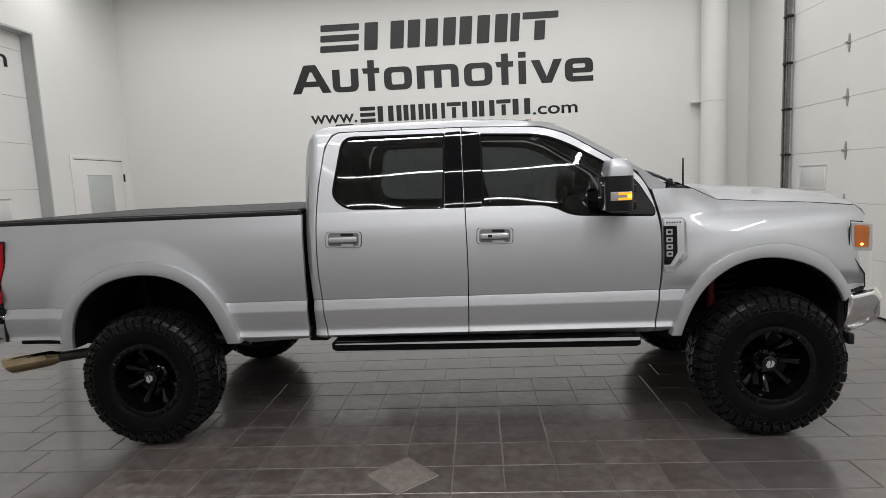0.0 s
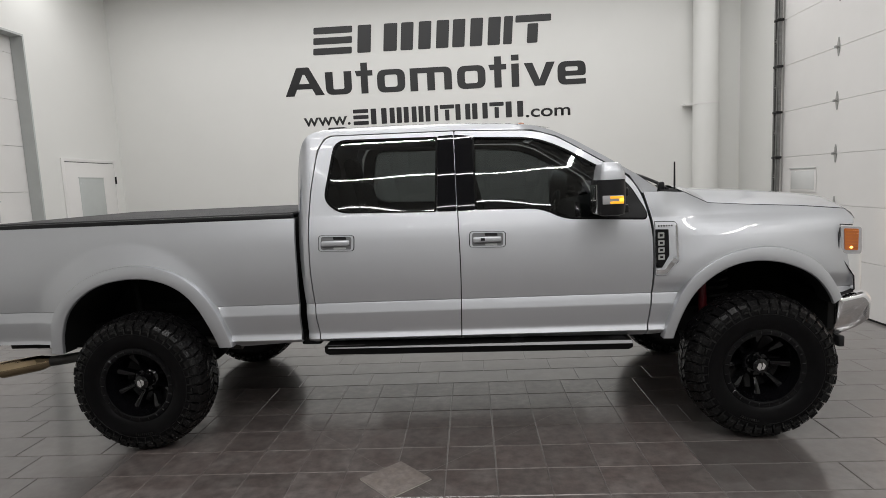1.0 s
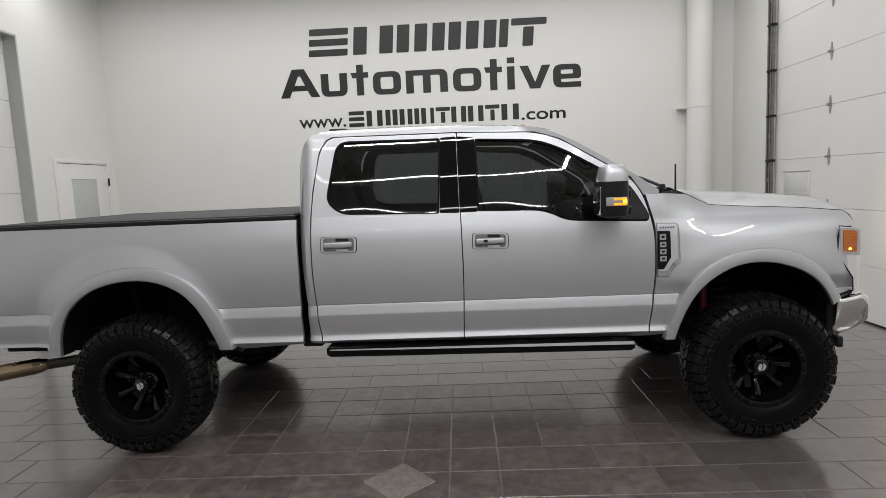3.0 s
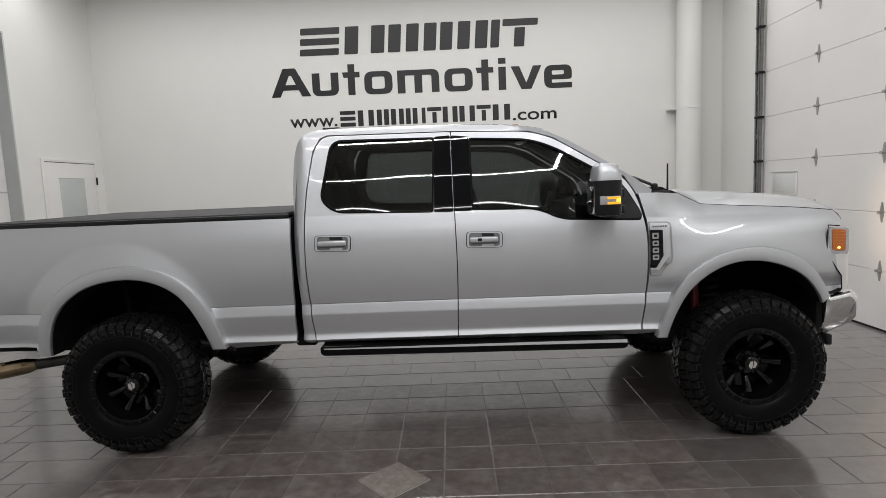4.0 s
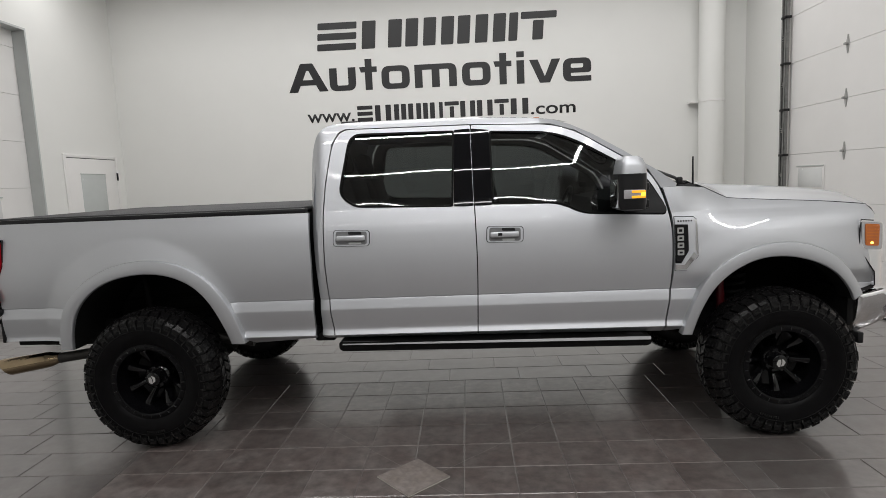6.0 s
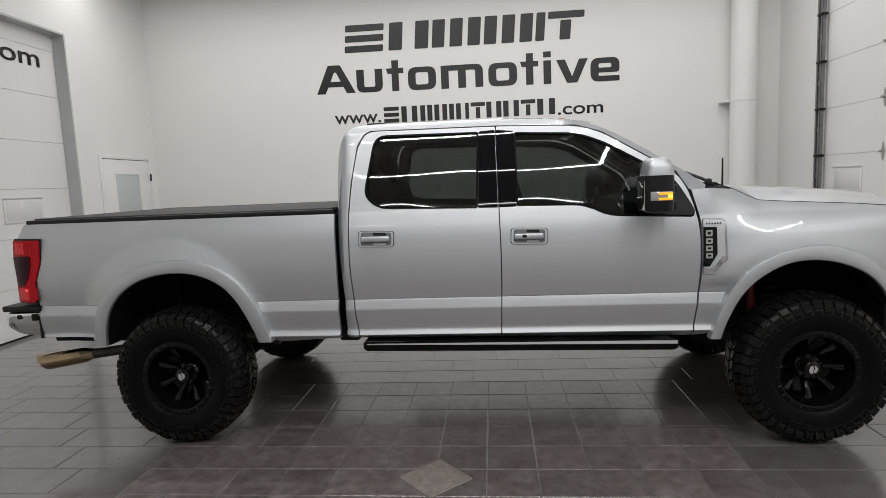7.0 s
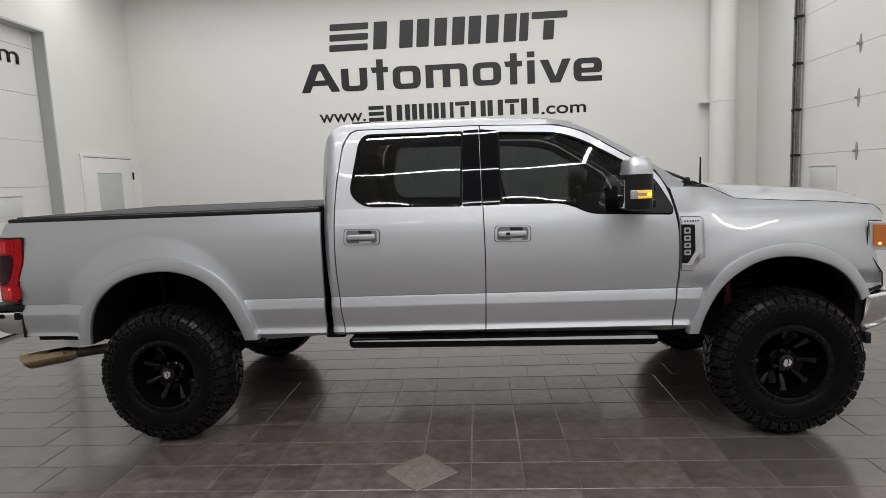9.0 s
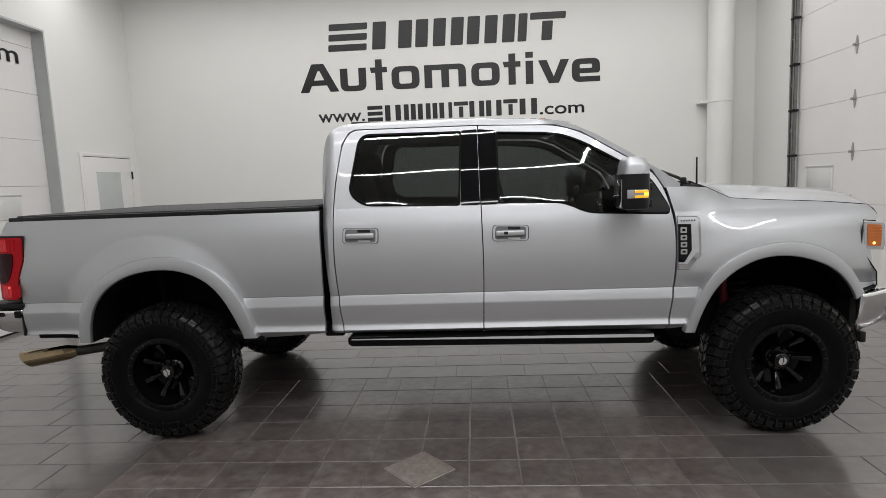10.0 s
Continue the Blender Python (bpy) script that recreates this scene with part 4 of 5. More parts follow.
for k in range(6):
    x = 3.459 + 0.0162 * k
    side_part("badge_bar", [(x, 1.381), (x + 0.009, 1.381), (x + 0.009, 1.391), (x, 1.391)], BLACK, lambda x, z: fend_y(x, z) - 0.0165, thick=0.004, step=0.02, parent=BADGE)
side_part("badge_facet", [(3.444, 1.082), (3.508, 1.082), (3.572, 1.168), (3.552, 1.190), (3.496, 1.110), (3.444, 1.110)], CHROME, lambda x, z: fend_y(x, z) - 0.010 - 0.3 * max(0.0, z - 1.09) * 0.2 - 0.004, thick=0.006, step=0.02, parent=BADGE, label="chrome lower facet")
side_part("badge_edge", [(3.569, 1.180), (3.580, 1.174), (3.580, 1.387), (3.569, 1.397)], CHROME, lambda x, z: fend_y(x, z) - 0.0145, thick=0.006, step=0.02, parent=BADGE)
for z, h in ((1.308, 0.038), (1.262, 0.034), (1.217, 0.034), (1.172, 0.034)):
    o = rounded([(3.454, z), (3.494, z), (3.495, z + h), (3.455, z + h)], 0.006)
    side_part("badge_bar", o, CHROME, lambda x, z: fend_y(x, z) - 0.018, holes=[rounded([(3.465, z + 0.011), (3.484, z + 0.011), (3.485, z + h - 0.011), (3.466, z + h - 0.011)], 0.002)], thick=0.005, step=0.02, parent=BADGE)

# door mirror
def mirror_ring(z, x0, x1, y0, y1, r):
    return [(x, y, z) for x, y in rounded([(x0, y0), (x1, y0), (x1, y1), (x0, y1)], [r * 0.5, r, r, r * 0.4], 4)]


low = shell([mirror_ring(1.482, 3.055, 3.155, -0.20, -0.04, 0.03), mirror_ring(1.490, 3.030, 3.180, -0.235, -0.02, 0.04), mirror_ring(1.52, 3.022, 3.190, -0.245, -0.01, 0.075),
             mirror_ring(1.60, 3.020, 3.192, -0.250, -0.01, 0.075), mirror_ring(1.694, 3.022, 3.190, -0.250, -0.01, 0.075)])
MIR = pair("door_mirror", low, BLACK, None, "black towing mirror with silver cap")
cap_bm = shell([mirror_ring(1.695, 3.035, 3.192, -0.252, -0.01, 0.075), mirror_ring(1.738, 3.042, 3.182, -0.249, -0.01, 0.05), mirror_ring(1.778, 3.050, 3.165, -0.240, -0.02, 0.05),
                mirror_ring(1.795, 3.062, 3.142, -0.222, -0.04, 0.04)])
pair("mirror_cap", cap_bm, SILVER, MIR, "silver mirror cap")
pair("mirror_signal", boxbm(3.045, 3.165, -0.2555, -0.245, 1.552, 1.604, 0.005), CLEAR, MIR, "clear side repeater with lit amber strip")
for z in (1.592, 1.562):
    pair("amber_strip", boxbm(3.088, 3.165, -0.259, -0.2545, z - 0.007, z + 0.007, 0.002), AMBERLIT, MIR)
pair("amber_strip", boxbm(3.140, 3.165, -0.259, -0.2545, 1.566, 1.590, 0.002), glow("amber_bright", (1.0, 0.5, 0.05), 2.2), MIR)
for z in (1.515, 1.615):
    pair("mirror_arm", boxbm(3.17, 3.235, -0.10, 0.19, z - 0.026, z + 0.026, 0.010), BLACK, MIR)
pair("mirror_glass", boxbm(3.0165, 3.021, -0.225, -0.03, 1.50, 1.665, 0.002), CHROME, MIR)

# roof and cowl fittings
MARK = mat("dull_amber", (0.42, 0.20, 0.12), 0.25, 0, 0.1, 20, coat=0.6)
part("brake_light", shell([[(1.20 + 0.01, YC + y, 2.150) for y in (-0.3, -0.15, 0, 0.15, 0.3)] + [(1.42, YC + y, 2.150) for y in (0.3, 0.15, 0, -0.15, -0.3)],
                               [(1.215, YC + y, 2.182 - 0.1 * y * y) for y in (-0.28, -0.15, 0, 0.15, 0.28)] + [(1.33, YC + y, 2.182 - 0.1 * y * y) for y in (0.28, 0.15, 0, -0.15, -0.28)]]), BLACK, TRUCK, "black high brake light housing")
for k in range(5):
    part("roof_marker", lathe([(0.0, 0.012), (0.02, 0.010), (0.028, 0.0), (0.03, -0.012)], 12, "z"), MARK, TRUCK, "small amber roof marker", m=pose(2.66, YC - 0.32 + 0.16 * k, 2.122))
part("antenna", tube([(3.650, 0.36, 1.585), (3.650, 0.36, 1.79)], [0.007, 0.005], 10), BLACK, TRUCK, "short black antenna")
part("antenna_base", lathe([(0.0, 0.035), (0.014, 0.030), (0.020, 0.0), (0.0, 0.0)], 16, "z"), BLACK, TRUCK, m=pose(3.650, 0.36, 1.575))
part("cowl", shell([[(3.54, 0.30, 1.560), (3.66, 0.30, 1.560), (3.66, YC, 1.600), (3.66, 2 * YC - 0.30, 1.560), (3.54, 2 * YC - 0.30, 1.560)],
                    [(3.53, 0.32, 1.612), (3.655, 0.32, 1.606), (3.655, YC, 1.635), (3.655, 2 * YC - 0.32, 1.606), (3.53, 2 * YC - 0.32, 1.612)]]), BLACK, TRUCK, "black plastic cowl")
part("wiper", tube([(3.60, 0.34, 1.605), (3.545, 0.40, 1.655), (3.50, 0.60, 1.70), (3.40, 1.2, 1.78)], 0.011, 8), BLACK, TRUCK)
pair("washer_hinge", boxbm(3.535, 3.575, 0.32, 0.36, 1.60, 1.66, 0.012), BLACK)

# ---- cabin ----
def seat(x, y, wdt):
    part("seat_cushion", boxbm(x - 0.02, x + 0.52, y - wdt / 2, y + wdt / 2, 0.98, 1.16, 0.06), SEAT, TRUCK, "dark seat")
    b = boxbm(-0.07, 0.09, y - wdt / 2, y + wdt / 2, 0.0, 0.66, 0.05)
    part("seat_back", b, SEAT, TRUCK, m=pose(x, 0, 1.10, 0, -14, 0))
    part("headrest", boxbm(-0.05, 0.06, y - 0.14, y + 0.14, 0.70, 0.88, 0.04), SEAT, TRUCK, m=pose(x, 0, 1.10, 0, -14, 0))


seat(2.38, 0.60, 0.52)
seat(2.38, 1.48, 0.52)
seat(1.42, 0.62, 0.56)
seat(1.42, 1.46, 0.56)
part("dashboard", shell([[(3.05, 0.22, 1.10), (3.45, 0.22, 1.10), (3.45, 2 * YC - 0.22, 1.10), (3.05, 2 * YC - 0.22, 1.10)],
                         [(3.02, 0.22, 1.42), (3.50, 0.22, 1.50), (3.50, 2 * YC - 0.22, 1.50), (3.02, 2 * YC - 0.22, 1.42)],
                         [(3.10, 0.24, 1.52), (3.50, 0.24, 1.58), (3.50, 2 * YC - 0.24, 1.58), (3.10, 2 * YC - 0.24, 1.52)]]), SEAT, TRUCK, "dark dashboard")
part("steering_wheel", tube([(2.96 + 0.06 * math.sin(t), 1.48 + 0.19 * math.cos(t), 1.42 + 0.18 * math.sin(t)) for t in [2 * math.pi * k / 32 for k in range(33)]], 0.016, 10), BLACK, TRUCK)
part("cabin_floor", boxbm(1.16, 3.4, 0.24, 2 * YC - 0.24, 0.84, 0.90, 0.01), SEAT, TRUCK)
pair("door_trim", boxbm(1.26, 3.30, 0.165, 0.20, 0.80, 1.46, 0.01), SEAT)
part("headliner", boxbm(1.25, 2.75, 0.36, 2 * YC - 0.36, 2.055, 2.07, 0.005), SEAT, TRUCK)
pair("pillar_trim", boxbm(2.10, 2.28, 0.20, 0.235, 1.45, 1.80, 0.01), SEAT)
part("firewall", boxbm(3.42, 3.50, 0.24, 2 * YC - 0.24, 0.70, 1.55, 0.01), DARK, TRUCK)
part("engine_bay_floor", boxbm(3.5, 4.62, 0.66, 2 * YC - 0.66, 0.80, 1.38, 0.03), DARK, TRUCK)

# lamp that is lit at the front of the truck
for yy in (0.30, 2 * YC - 0.30):
    data = bpy.data.lights.new("headlamp_beam", "SPOT")
    data.energy, data.spot_size, data.spot_blend, data.shadow_soft_size = 72, radians(60), 0.9, 0.05
    data.color = (1.0, 0.70, 0.50)
    ob = new("headlamp_beam", data)
    ob.matrix_basis = pose(0, -0.010, 0, 0, 0, -0.9) @ look((4.80, yy, 1.20), (7.0, yy + 0.1, 1.15))


# ---- doors and fixtures of the room ----
def sectional_door(name, x, y0, y1, sections, face, label, hinges=()):
    """An overhead door of stacked sections; its inner face looks along face (+1: towards +x)."""
    t = thing(name, label, "overhead door", pose(x, 0, 0), kind="structure")
    h = 0.61
    for k in range(sections):
        z0 = 0.02 + h * k
        a, b = sorted((0.0, -face * 0.045))
        part("door_section", boxbm(a, b, y0, y1, z0 + 0.0015, z0 + h - 0.0015, 0.003, 1), DOORW, t)
    part("bottom_seal", boxbm(min(0.0, -face * 0.04) + 0.002, max(0.0, -face * 0.04) - 0.002, y0, y1, 0.0, 0.022, 0.004), BLACK, t)
    part("door_core", boxbm(-face * 0.05 - 0.004, -face * 0.05 + 0.004, y0, y1, 0.02, 0.02 + h * sections), TRIMG, t)
    for y in hinges:
        for k in range(1, sections):
            z = 0.02 + h * k
            bm = bmesh.new()
            out = [(0, 0.105), (0.008, 0.105), (0.024, 0.03), (0.028, 0), (0.024, -0.03), (0.008, -0.105), (-0.008, -0.105), (-0.024, -0.03), (-0.028, 0), (-0.024, 0.03), (-0.008, 0.105)]
            f = bm.faces.new([bm.verts.new((face * 0.001, yy, zz)) for yy, zz in out])
            r = bmesh.ops.extrude_face_region(bm, geom=[f])
            for g in r["geom"]:
                if isinstance(g, bmesh.types.BMVert):
                    g.co.x += face * 0.006
            hp = part("hinge", bm, STEEL, t, "galvanised hinge", m=pose(0, y, z), smooth=False)
            part("knuckle", tube([(face * 0.014, -0.030, 0.0), (face * 0.014, 0.030, 0.0)], 0.012, 10), STEEL, hp)
            bb = bmesh.new()
            box(bb, min(face * 0.006, face * 0.045), max(face * 0.006, face * 0.045), -0.012, 0.020, -0.014, 0.014, 0.004)
            part("bracket", bb, STEEL, hp)
    return t


def small_lite(parent, face, y0, y1, z0, z1):
    fr = part("lite_frame", boxbm(min(0, face * 0.012), max(0, face * 0.012), y0, y1, z0, z1, 0.005), DOORW, parent, "white window frame", m=pose(0, 0, 0))
    a, b = sorted((face * 0.0105, face * 0.015))
    part("pane", boxbm(a, b, y0 + 0.035, y1 - 0.035, z0 + 0.035, z1 - 0.035, 0.002), mat("frosted_pane", (0.70, 0.71, 0.70), 0.25, 0, 0.04, 3), fr, "frosted pane")
    c, d = sorted((face * 0.008, face * 0.022))
    part("lite_edge", boxbm(c, d, y0, y1, z1 - 0.012, z1 + 0.002, 0.002), TRIMG, fr)


RIGHT = sectional_door("overhead_door_1", XR + 0.02, RD0, 4.61, 8, -1, "white sectional overhead door with galvanised hinges", (3.42, 2.31, 1.20, 0.09))
small_lite(RIGHT, -1, 3.78, 4.37, 1.385, 1.695)
LEFT = sectional_door("overhead_door_2", XL - 0.17, LD0 - 0.3, LD1 + 0.02, 7, 1, "white sectional overhead door with black letters")
small_lite(LEFT, 1, 2.83, 3.44, 1.43, 1.74)


def track():
    t = thing("door_track", "galvanised vertical door track with rollers", "door track", pose(XR, 0, 0))
    bm = bmesh.new()
    for b in ((-0.075, -0.070, 4.568, 4.612), (-0.075, -0.025, 4.568, 4.572), (-0.075, -0.025, 4.608, 4.612)):
        box(bm, b[0], b[1], b[2], b[3], 0.05, ZC - 0.3)
    part("rail", bm, SHADESTEEL, t, smooth=False)
    bm = bmesh.new()
    box(bm, -0.070, -0.064, 4.662, 4.694, 0.0, ZC - 0.3)
    box(bm, -0.064, 0.0, 4.688, 4.694, 0.0, ZC - 0.3)
    part("angle_iron", bm, SHADESTEEL, t, smooth=False)
    for k in range(0, 8):
        z = 0.36 + 0.61 * k
        part("track_bracket", boxbm(-0.070, -0.060, 4.60, 4.67, z - 0.03, z + 0.03, 0.003), STEEL, t)
        for q in (-0.015, 0.015):
            part("bolt", lathe([(0.0, -0.010), (0.010, -0.008), (0.011, 0.0), (0.0, 0.0)], 6, "x"), BLACK, t, m=pose(-0.070, 4.642, z + q))
    for k in range(1, 8):
        z = 0.02 + 0.61 * k
        part("roller", lathe([(0.0, -0.012), (0.020, -0.012), (0.024, -0.004), (0.024, 0.004), (0.020, 0.012), (0.0, 0.012)], 16, "y"), BLACK, t, m=pose(-0.050, 4.622, z))
        part("roller_carrier", boxbm(-0.095, -0.012, 4.545, 4.665, z - 0.016, z + 0.016, 0.006), BLACK, t)
    return t


track()
tagged(link_mesh("trim", boxbm(XR - 0.022, XR, 4.60, 4.80, 0, RDH + 0.06, 0.003), DOORW, smooth=False), "white painted door jamb board", "trim", kind="structure")

# grey lining of the west opening
bm = bmesh.new()
box(bm, XL - TH, XL + 0.004, LD1 - 0.02, LD1 + 0.006, 0, LDH + 0.006)
box(bm, XL - TH, XL + 0.004, LD0, LD1 - 0.02, LDH - 0.02, LDH + 0.006)
tagged(link_mesh("trim", bm, TRIMG, smooth=False), "grey lining of the door opening", "trim", kind="structure")


def access_door():
    t = thing("door_1", "closed white service door with a frosted pane", "door", pose(XL, 0, 0), kind="structure")
    fr = bmesh.new()
    box(fr, 0.0, 0.020, 4.390, 4.450, 0, 2.325, 0.003)
    box(fr, 0.0, 0.020, 5.612, 5.672, 0, 2.325, 0.003)
    box(fr, 0.0, 0.020, 4.450, 5.612, 2.275, 2.325, 0.003)
    part("door_frame", fr, DOORW, t)
    part("gap", boxbm(0.001, 0.004, 4.445, 5.617, 0.005, 2.280), BLACK, t)
    leaf = part("door_leaf", boxbm(0.003, 0.014, 4.454, 5.609, 0.012, 2.266, 0.003), DOORW, t)
    part("pane", boxbm(0.013, 0.0165, 4.73, 5.31, 0.95, 2.035, 0.002), mat("grey_pane", (0.52, 0.545, 0.535), 0.22, 0, 0.04, 3), leaf, "grey-green pane")
    part("pane_bead", boxbm(0.013, 0.021, 4.718, 5.322, 2.035, 2.046, 0.002), TRIMG, leaf)
    part("pane_bead", boxbm(0.013, 0.021, 5.310, 5.322, 0.95, 2.035, 0.002), DOORW, leaf)
    for z in (2.0, 1.15, 0.25):
        part("hinge", tube([(0.024, 5.622, z - 0.06), (0.024, 5.622, z + 0.06)], 0.014, 10), BLACK, t, "dark hinge")
    part("door_knob", lathe([(0.0, 0.075), (0.022, 0.07), (0.028, 0.055), (0.014, 0.035), (0.012, 0.0)], 16, "x"), STEEL, leaf, m=pose(0.014, 4.53, 1.02))
    return t


access_door()


# ---- wall lettering ----
def words(text, x0, x1, z0, height, bold=0.02, y=YB, name="wall_lettering", parent=None, m=None, space=1.0):
    cu = bpy.data.curves.new(name, "FONT")
    cu.body = text
    cu.size = 1.0
    cu.offset = bold
    cu.space_character = space
    tmp = bpy.data.objects.new("tmp", cu)
    me = bpy.data.meshes.new_from_object(tmp)
    bpy.data.objects.remove(tmp)
    bpy.data.curves.remove(cu)
    co = np.empty(len(me.vertices) * 3)
    me.vertices.foreach_get("co", co)
    co = co.reshape(-1, 3)
    lo, hi = co.min(0), co.max(0)
    sx = (x1 - x0) / (hi[0] - lo[0])
    sz = height
    bm = bmesh.new()
    bm.from_mesh(me)
    bpy.data.meshes.remove(me)
    for v in bm.verts:
        v.co = Vector(((v.co.x - lo[0]) * sx + x0, 0, v.co.y * sz + z0))
    r = bmesh.ops.extrude_face_region(bm, geom=bm.faces[:])
    for g in r["geom"]:
        if isinstance(g, bmesh.types.BMVert):
            g.co.y -= 0.003
    ob = link_mesh(name, bm, LETTER, smooth=False)
    if parent is not None:
        ob.parent = parent
    ob.matrix_basis = m if m is not None else pose(0, y - 0.001, 0)
    return ob


def slab(outline, holes=(), name="sign_block", parent=None, y=YB):
    bm = panel(outline, lambda x, z: 0.0, holes, 0.003, 9.0)
    ob = link_mesh(name, bm, LETTER, smooth=False)
    ob.parent = parent
    ob.matrix_basis = pose(0, y - 0.004, 0)
    return ob


def name_blocks(x0, z0, z1, blocks, slant, parent):
    """Groups of plain bars where the firm's name stands: (start, end, lying bars or standing bars)."""
    h = z1 - z0

    def bar(a, b, lo, hi):
        def sl(px, pz):
            return (px + x0 + slant * (pz - z0), pz)
        slab(rounded([sl(a, lo), sl(b, lo), sl(b, hi), sl(a, hi)], 0.05 * h), parent=parent)
    for a, b, kind, n in blocks:
        w = b - a
        if kind == "lying":
            t = 0.245 * h
            for k in range(n):
                lo = z0 + (h - t) * k / (n - 1)
                bar(a, b, lo, lo + t)
        elif kind == "post":
            bar(a, b, z1 - 0.25 * h, z1)
            bar(a + 0.35 * w, b - 0.35 * w, z0, z1 - 0.31 * h)
        elif n == 1:
            bar(a, b, z0, z1)
        else:
            t = w * (0.34 if n == 2 else 0.26)
            for k in range(n):
                lo = a + (w - t) * k / (n - 1)
                bar(lo, lo + t, z0, z1)


def letter(kind, x, z, parent):
    """One broad, square-shouldered letter of the wall lettering."""
    a, t, h = 0.125, 0.085, 0.362

    def put(pts, rad, holes=()):
        slab([(x + p, z + q) for p, q in rounded(pts, rad, 6)], [[(x + p, z + q) for p, q in o] for o in holes], "letter", parent)
    if kind == "A":
        put([(0, 0), (0.145, 0), (0.195, 0.105), (0.445, 0.105), (0.50, 0), (0.645, 0), (0.405, 0.45), (0.205, 0.45)], [0, 0, 0, 0, 0, 0, 0.02, 0.02], [[(0.235, 0.19), (0.405, 0.19), (0.335, 0.335), (0.300, 0.335)]])
    elif kind == "u":
        put([(0, h), (0, 0), (0.43, 0), (0.43, h), (0.43 - a, h), (0.43 - a, t), (a, t), (a, h)], [0, 0.12, 0.12, 0, 0, 0.03, 0.03, 0])
    elif kind == "t":
        put([(0.09, 0), (0.205, 0), (0.205, h - t), (0.285, h - t), (0.285, h), (0.205, h), (0.205, 0.485), (0.095, 0.485), (0.095, h), (0.0, h), (0.025, h - t), (0.09, h - t)], 0)
    elif kind == "o":
        put([(0, 0), (0.455, 0), (0.455, h), (0, h)], 0.13, [rounded([(a, t), (0.455 - a, t), (0.455 - a, h - t), (a, h - t)], 0.04)])
    elif kind == "m":
        put([(0, 0), (a, 0), (a, h - t), (0.275, h - t), (0.275, 0), (0.275 + a, 0), (0.275 + a, h - t), (0.675 - a, h - t), (0.675 - a, 0), (0.675, 0), (0.675, h), (0, h)],
            [0, 0, 0, 0, 0, 0, 0, 0.03, 0, 0, 0.12, 0])
    elif kind == "i":
        put([(0, 0), (0.12, 0), (0.12, h), (0, h)], 0)
        put([(0, 0.41), (0.12, 0.41), (0.12, 0.50), (0, 0.50)], 0)
    elif kind == "v":
        put([(0, h), (0.135, h), (0.245, 0.10), (0.355, h), (0.49, h), (0.325, 0), (0.165, 0)], 0.008)
    elif kind == "e":
        w = 0.445
        put([(w, 0), (0, 0), (0, h), (w, h), (w, 0.135), (a, 0.135), (a, t), (w, t)], [0, 0.13, 0.13, 0.12, 0.05, 0, 0.02, 0], [rounded([(a, 0.21), (w - a, 0.21), (w - a, h - t), (a, h - t)], 0.025)])


SIGN = thing("wall_sign", "large black vinyl lettering on the white wall", "sign")
name_blocks(-0.17, 3.855, 4.285, [(0.0, 0.63, "lying", 3), (0.72, 1.36, "standing", 2), (1.42, 2.19, "standing", 3), (2.25, 3.01, "standing", 3), (3.06, 3.20, "standing", 1), (3.24, 3.80, "post", 1)], 0.08, SIGN)
for k, x in (("A", -0.67), ("u", 0.0), ("t", 0.49), ("o", 0.845), ("m", 1.38), ("o", 2.14), ("t", 2.645), ("i", 3.01), ("v", 3.21), ("e", 3.74)):
    letter(k, x, 3.225 - 0.010 * (x + 0.67), SIGN)
words("www.", -0.40, 0.37, 2.735, 0.29, 0.012, parent=SIGN)
name_blocks(0.0, 2.715, 2.965, [(0.42, 0.67, "lying", 3), (0.71, 0.97, "standing", 2), (1.02, 1.33, "standing", 3), (1.38, 1.68, "standing", 3), (1.75, 1.81, "standing", 1), (1.84, 2.07, "post", 1), (2.09, 2.33, "standing", 2), (2.36, 2.61, "standing", 2), (2.64, 2.87, "post", 1), (2.90, 3.18, "standing", 2)], 0.0, SIGN)
words(".com", 3.22, 3.93, 2.705, 0.27, 0.012, parent=SIGN)
words("com", 0, 0.84, 0, 0.32, 0.008, name="door_lettering", m=Matrix.Translation((XL - 0.165, 2.84, 3.435)) @ pose(0, 0, 0, 0, 0, 90), parent=None)
tagged(bpy.data.objects["door_lettering"], "black vinyl letters on the white overhead door", "lettering")

# ---- ceiling lights ----
# The housing at y -1.05 belongs to the added fill strip.
for x, y, length, along, watts in STRIPS:
    t = thing("ceiling_light", "long white strip light hung under the ceiling", "ceiling light", pose(x, y, STRIP_Z, 0, 0, 0 if along else 90), group="ceiling strip lights")
    part("housing", boxbm(-length / 2, length / 2, -0.06, 0.06, 0.004, 0.07, 0.008), DOORW, t)
    for q in (-0.42, 0.42):
        part("hanger", tube([(length * q, 0, 0.07), (length * q, 0, ZC - STRIP_Z)], 0.006, 8), STEEL, t)

# ---- floor tiles ----
P = 0.303
GX, GY = 0.553 - 2 * P, 1.130      # the corner of the field of square tiles
FX1, FY0 = GX + 12 * P, GY - 12 * P


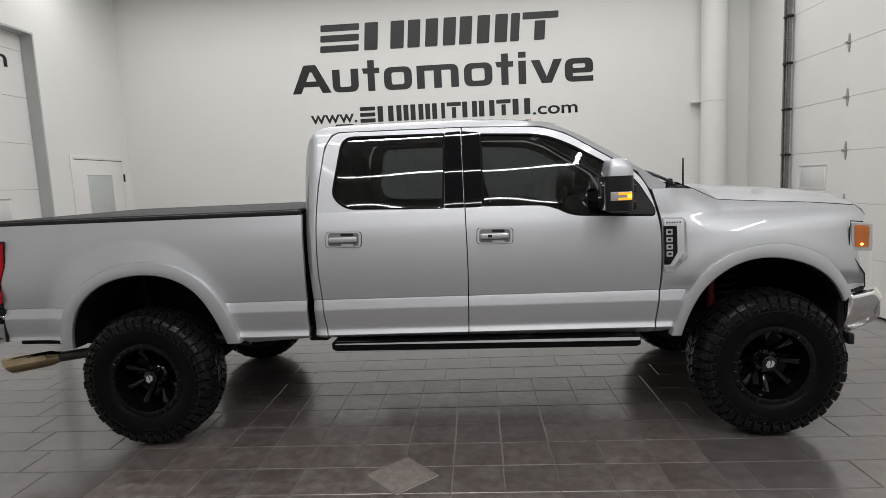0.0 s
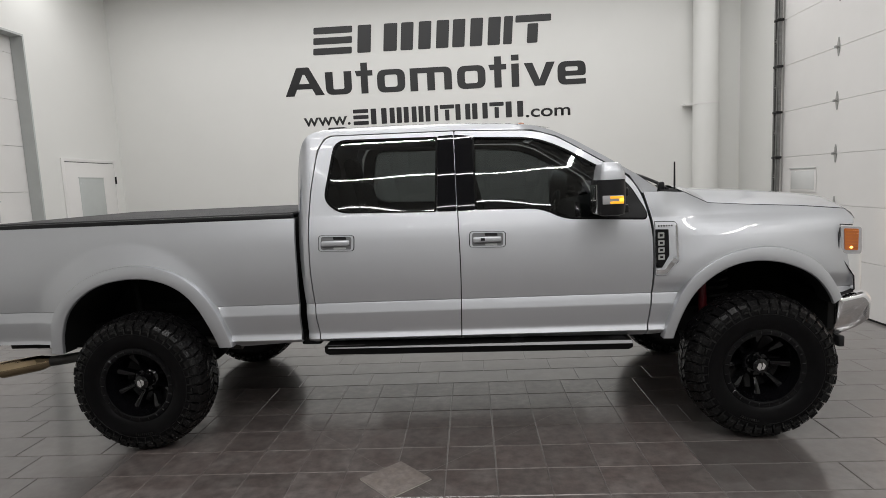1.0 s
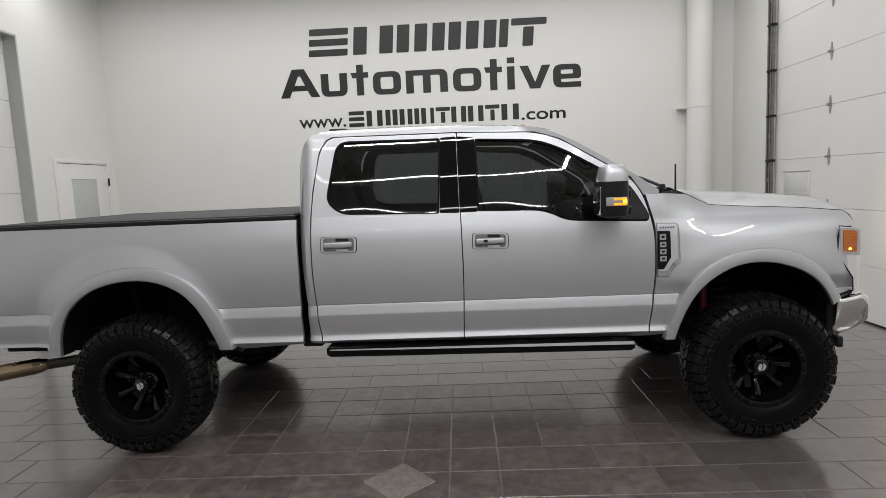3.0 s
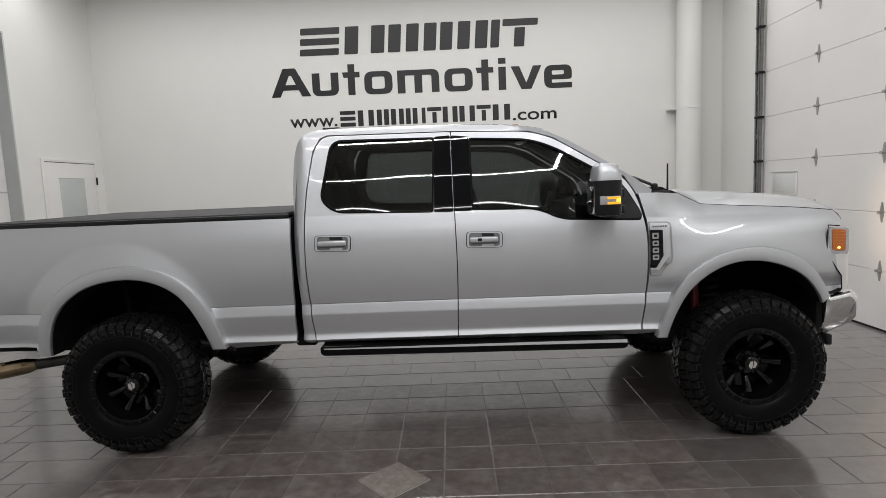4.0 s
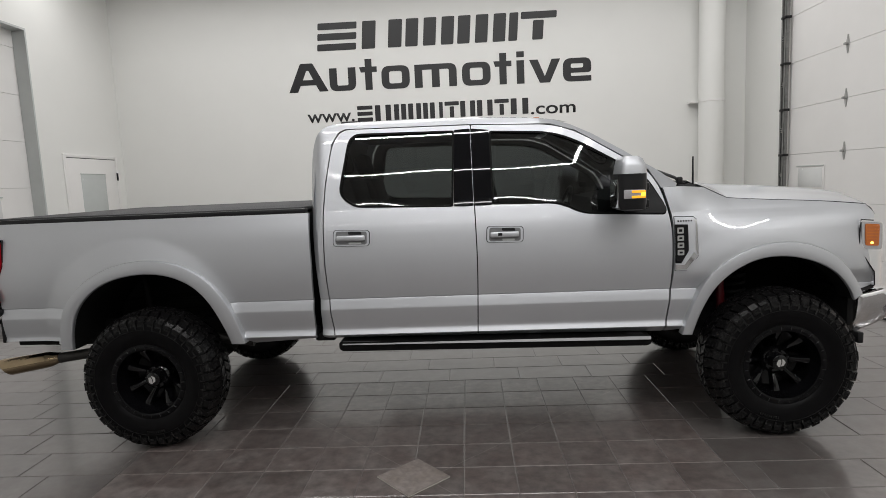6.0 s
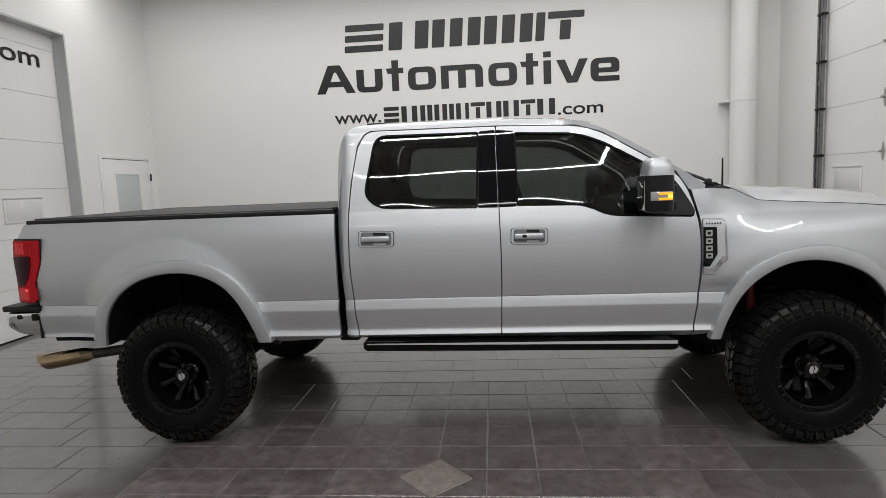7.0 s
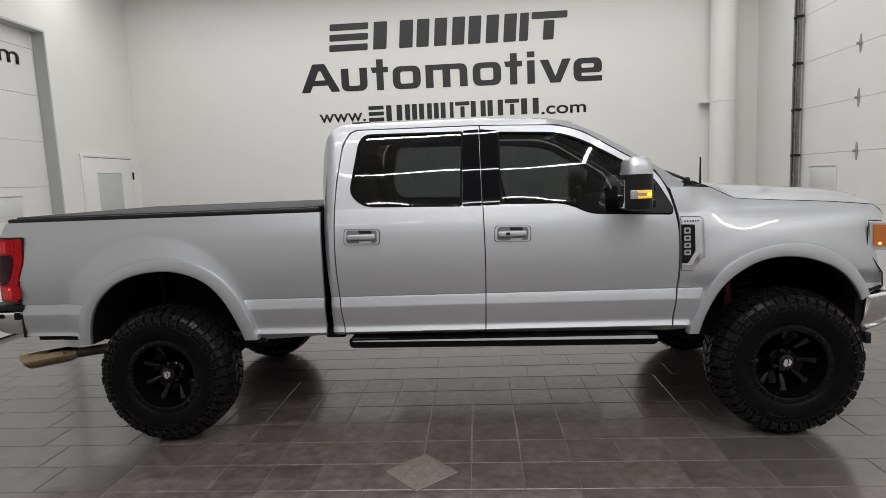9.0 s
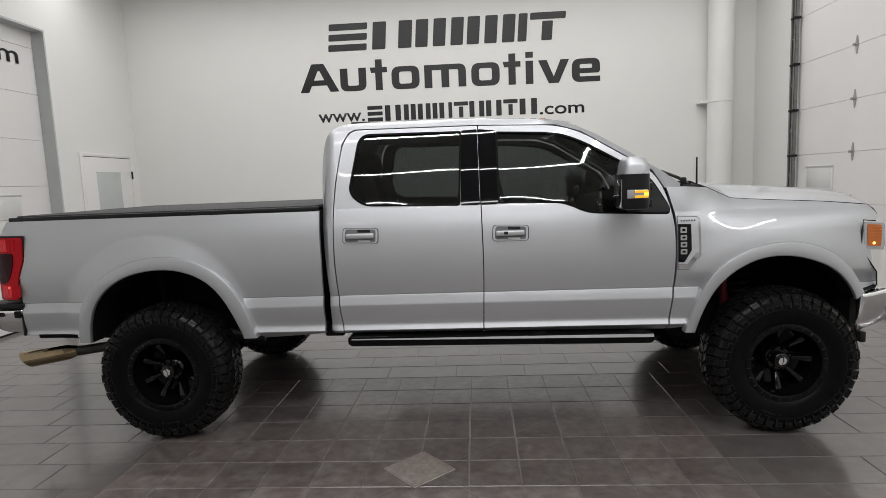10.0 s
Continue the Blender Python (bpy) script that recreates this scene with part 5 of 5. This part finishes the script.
def tile_mesh(wx, wy, name, material):
    bm = bmesh.new()
    g, c = 0.0014, 0.0045
    lo = [bm.verts.new((x, y, -0.003)) for x, y in ((g, g), (wx - g, g), (wx - g, wy - g), (g, wy - g))]
    mid = [bm.verts.new((v.co.x, v.co.y, 0.0 - c * 0.6)) for v in lo]
    hi = [bm.verts.new((x, y, 0.0)) for x, y in ((g + c, g + c), (wx - g - c, g + c), (wx - g - c, wy - g - c), (g + c, wy - g - c))]
    for a, b in ((lo, mid), (mid, hi)):
        for k in range(4):
            bm.faces.new((a[k], a[(k + 1) % 4], b[(k + 1) % 4], b[k]))
    bm.faces.new(hi)
    me = bpy.data.meshes.new(name)
    bm.to_mesh(me)
    bm.free()
    me.materials.append(material)
    return me


meshes = {}


def tile_of(wx):
    key = P if wx == P else round(wx, 3) + 0.0001
    if key not in meshes:
        meshes[key] = tile_mesh(wx, P, "tile", TILE if wx == P else LONGTILE)
    return meshes[key]


places = []
for j in range(-31, 16):
    y = GY + j * P
    if y + P > YB - 0.005 or y < YF + 0.005:
        continue
    in_rows = FY0 - 0.01 < y < GY - 0.01
    runs = [(XL + 0.004, GX), (FX1, XR - 0.004)] if in_rows else [(XL + 0.004, XR - 0.004)]
    if in_rows:
        places += [(GX + P * i, y, P) for i in range(12)]
    off = (0.72 - (P * 2 / 3) * j) % (2 * P)
    for lo, hi in runs:
        for i in range(-9, 14):
            a, b = max(off + 2 * P * i, lo), min(off + 2 * P * (i + 1), hi)
            if b - a > 0.02:
                places.append((a, y, b - a))
near = sorted(places, key=lambda p: -9 * (p[2] == P) + abs(p[0] + p[2] / 2 - 2.0) * 0.45 + abs(p[1] - 0.3))
for x, y, wx in near[:300]:
    ob = new("tile", tile_of(wx))
    ob.location = (x, y, 0)
    ob.parent = floor
verts, faces = [], []
for x, y, wx in near[300:]:
    me = tile_of(wx)
    n0 = len(verts)
    verts += [(v.co.x + x, v.co.y + y, v.co.z) for v in me.vertices]
    faces += [tuple(i + n0 for i in p.vertices) for p in me.polygons]
me = bpy.data.meshes.new("far_tiles")
me.from_pydata(verts, [], faces)
me.materials.append(LONGTILE)
ob = new("far_tiles", me)
ob.parent = floor
ob["kind"] = "stuff"


def cut_line(a, b, wdt=0.0022):
    """A thin diagonal joint across the field."""
    a, b = Vector((*a, 0.0006)), Vector((*b, 0.0006))
    n = (b - a).cross(Vector((0, 0, 1))).normalized() * wdt / 2
    bm = bmesh.new()
    bm.faces.new([bm.verts.new(p) for p in (a - n, b - n, b + n, a + n)])
    return part("diagonal_joint", bm, JOINT, floor, smooth=False)


cut_line((0.45, 0.88), (3.0, -1.66))
cut_line((0.55, -1.75), (FX1, 1.13))
loose = link_mesh("loose_tile", boxbm(-0.15, 0.15, -0.15, 0.15, 0, 0.010, 0.0015), mat("dusty_tile", (0.215, 0.188, 0.175), 0.45, 0, 0.28, 30, 0.2, 60, rough_var=0.08, tint=(0.85, 0.83, 0.8)), smooth=False)
loose.matrix_basis = pose(1.775, -0.495, 0.001, 0, 0, 43)
tagged(loose, "loose square grey tile lying diagonally on the floor", "tile")
part("tile_edge", boxbm(-0.151, 0.151, -0.151, 0.151, 0.001, 0.006, 0.001), mat("pale_clay", (0.42, 0.40, 0.36), 0.8, 0, 0.1, 30), loose, "pale unglazed edge", smooth=False)
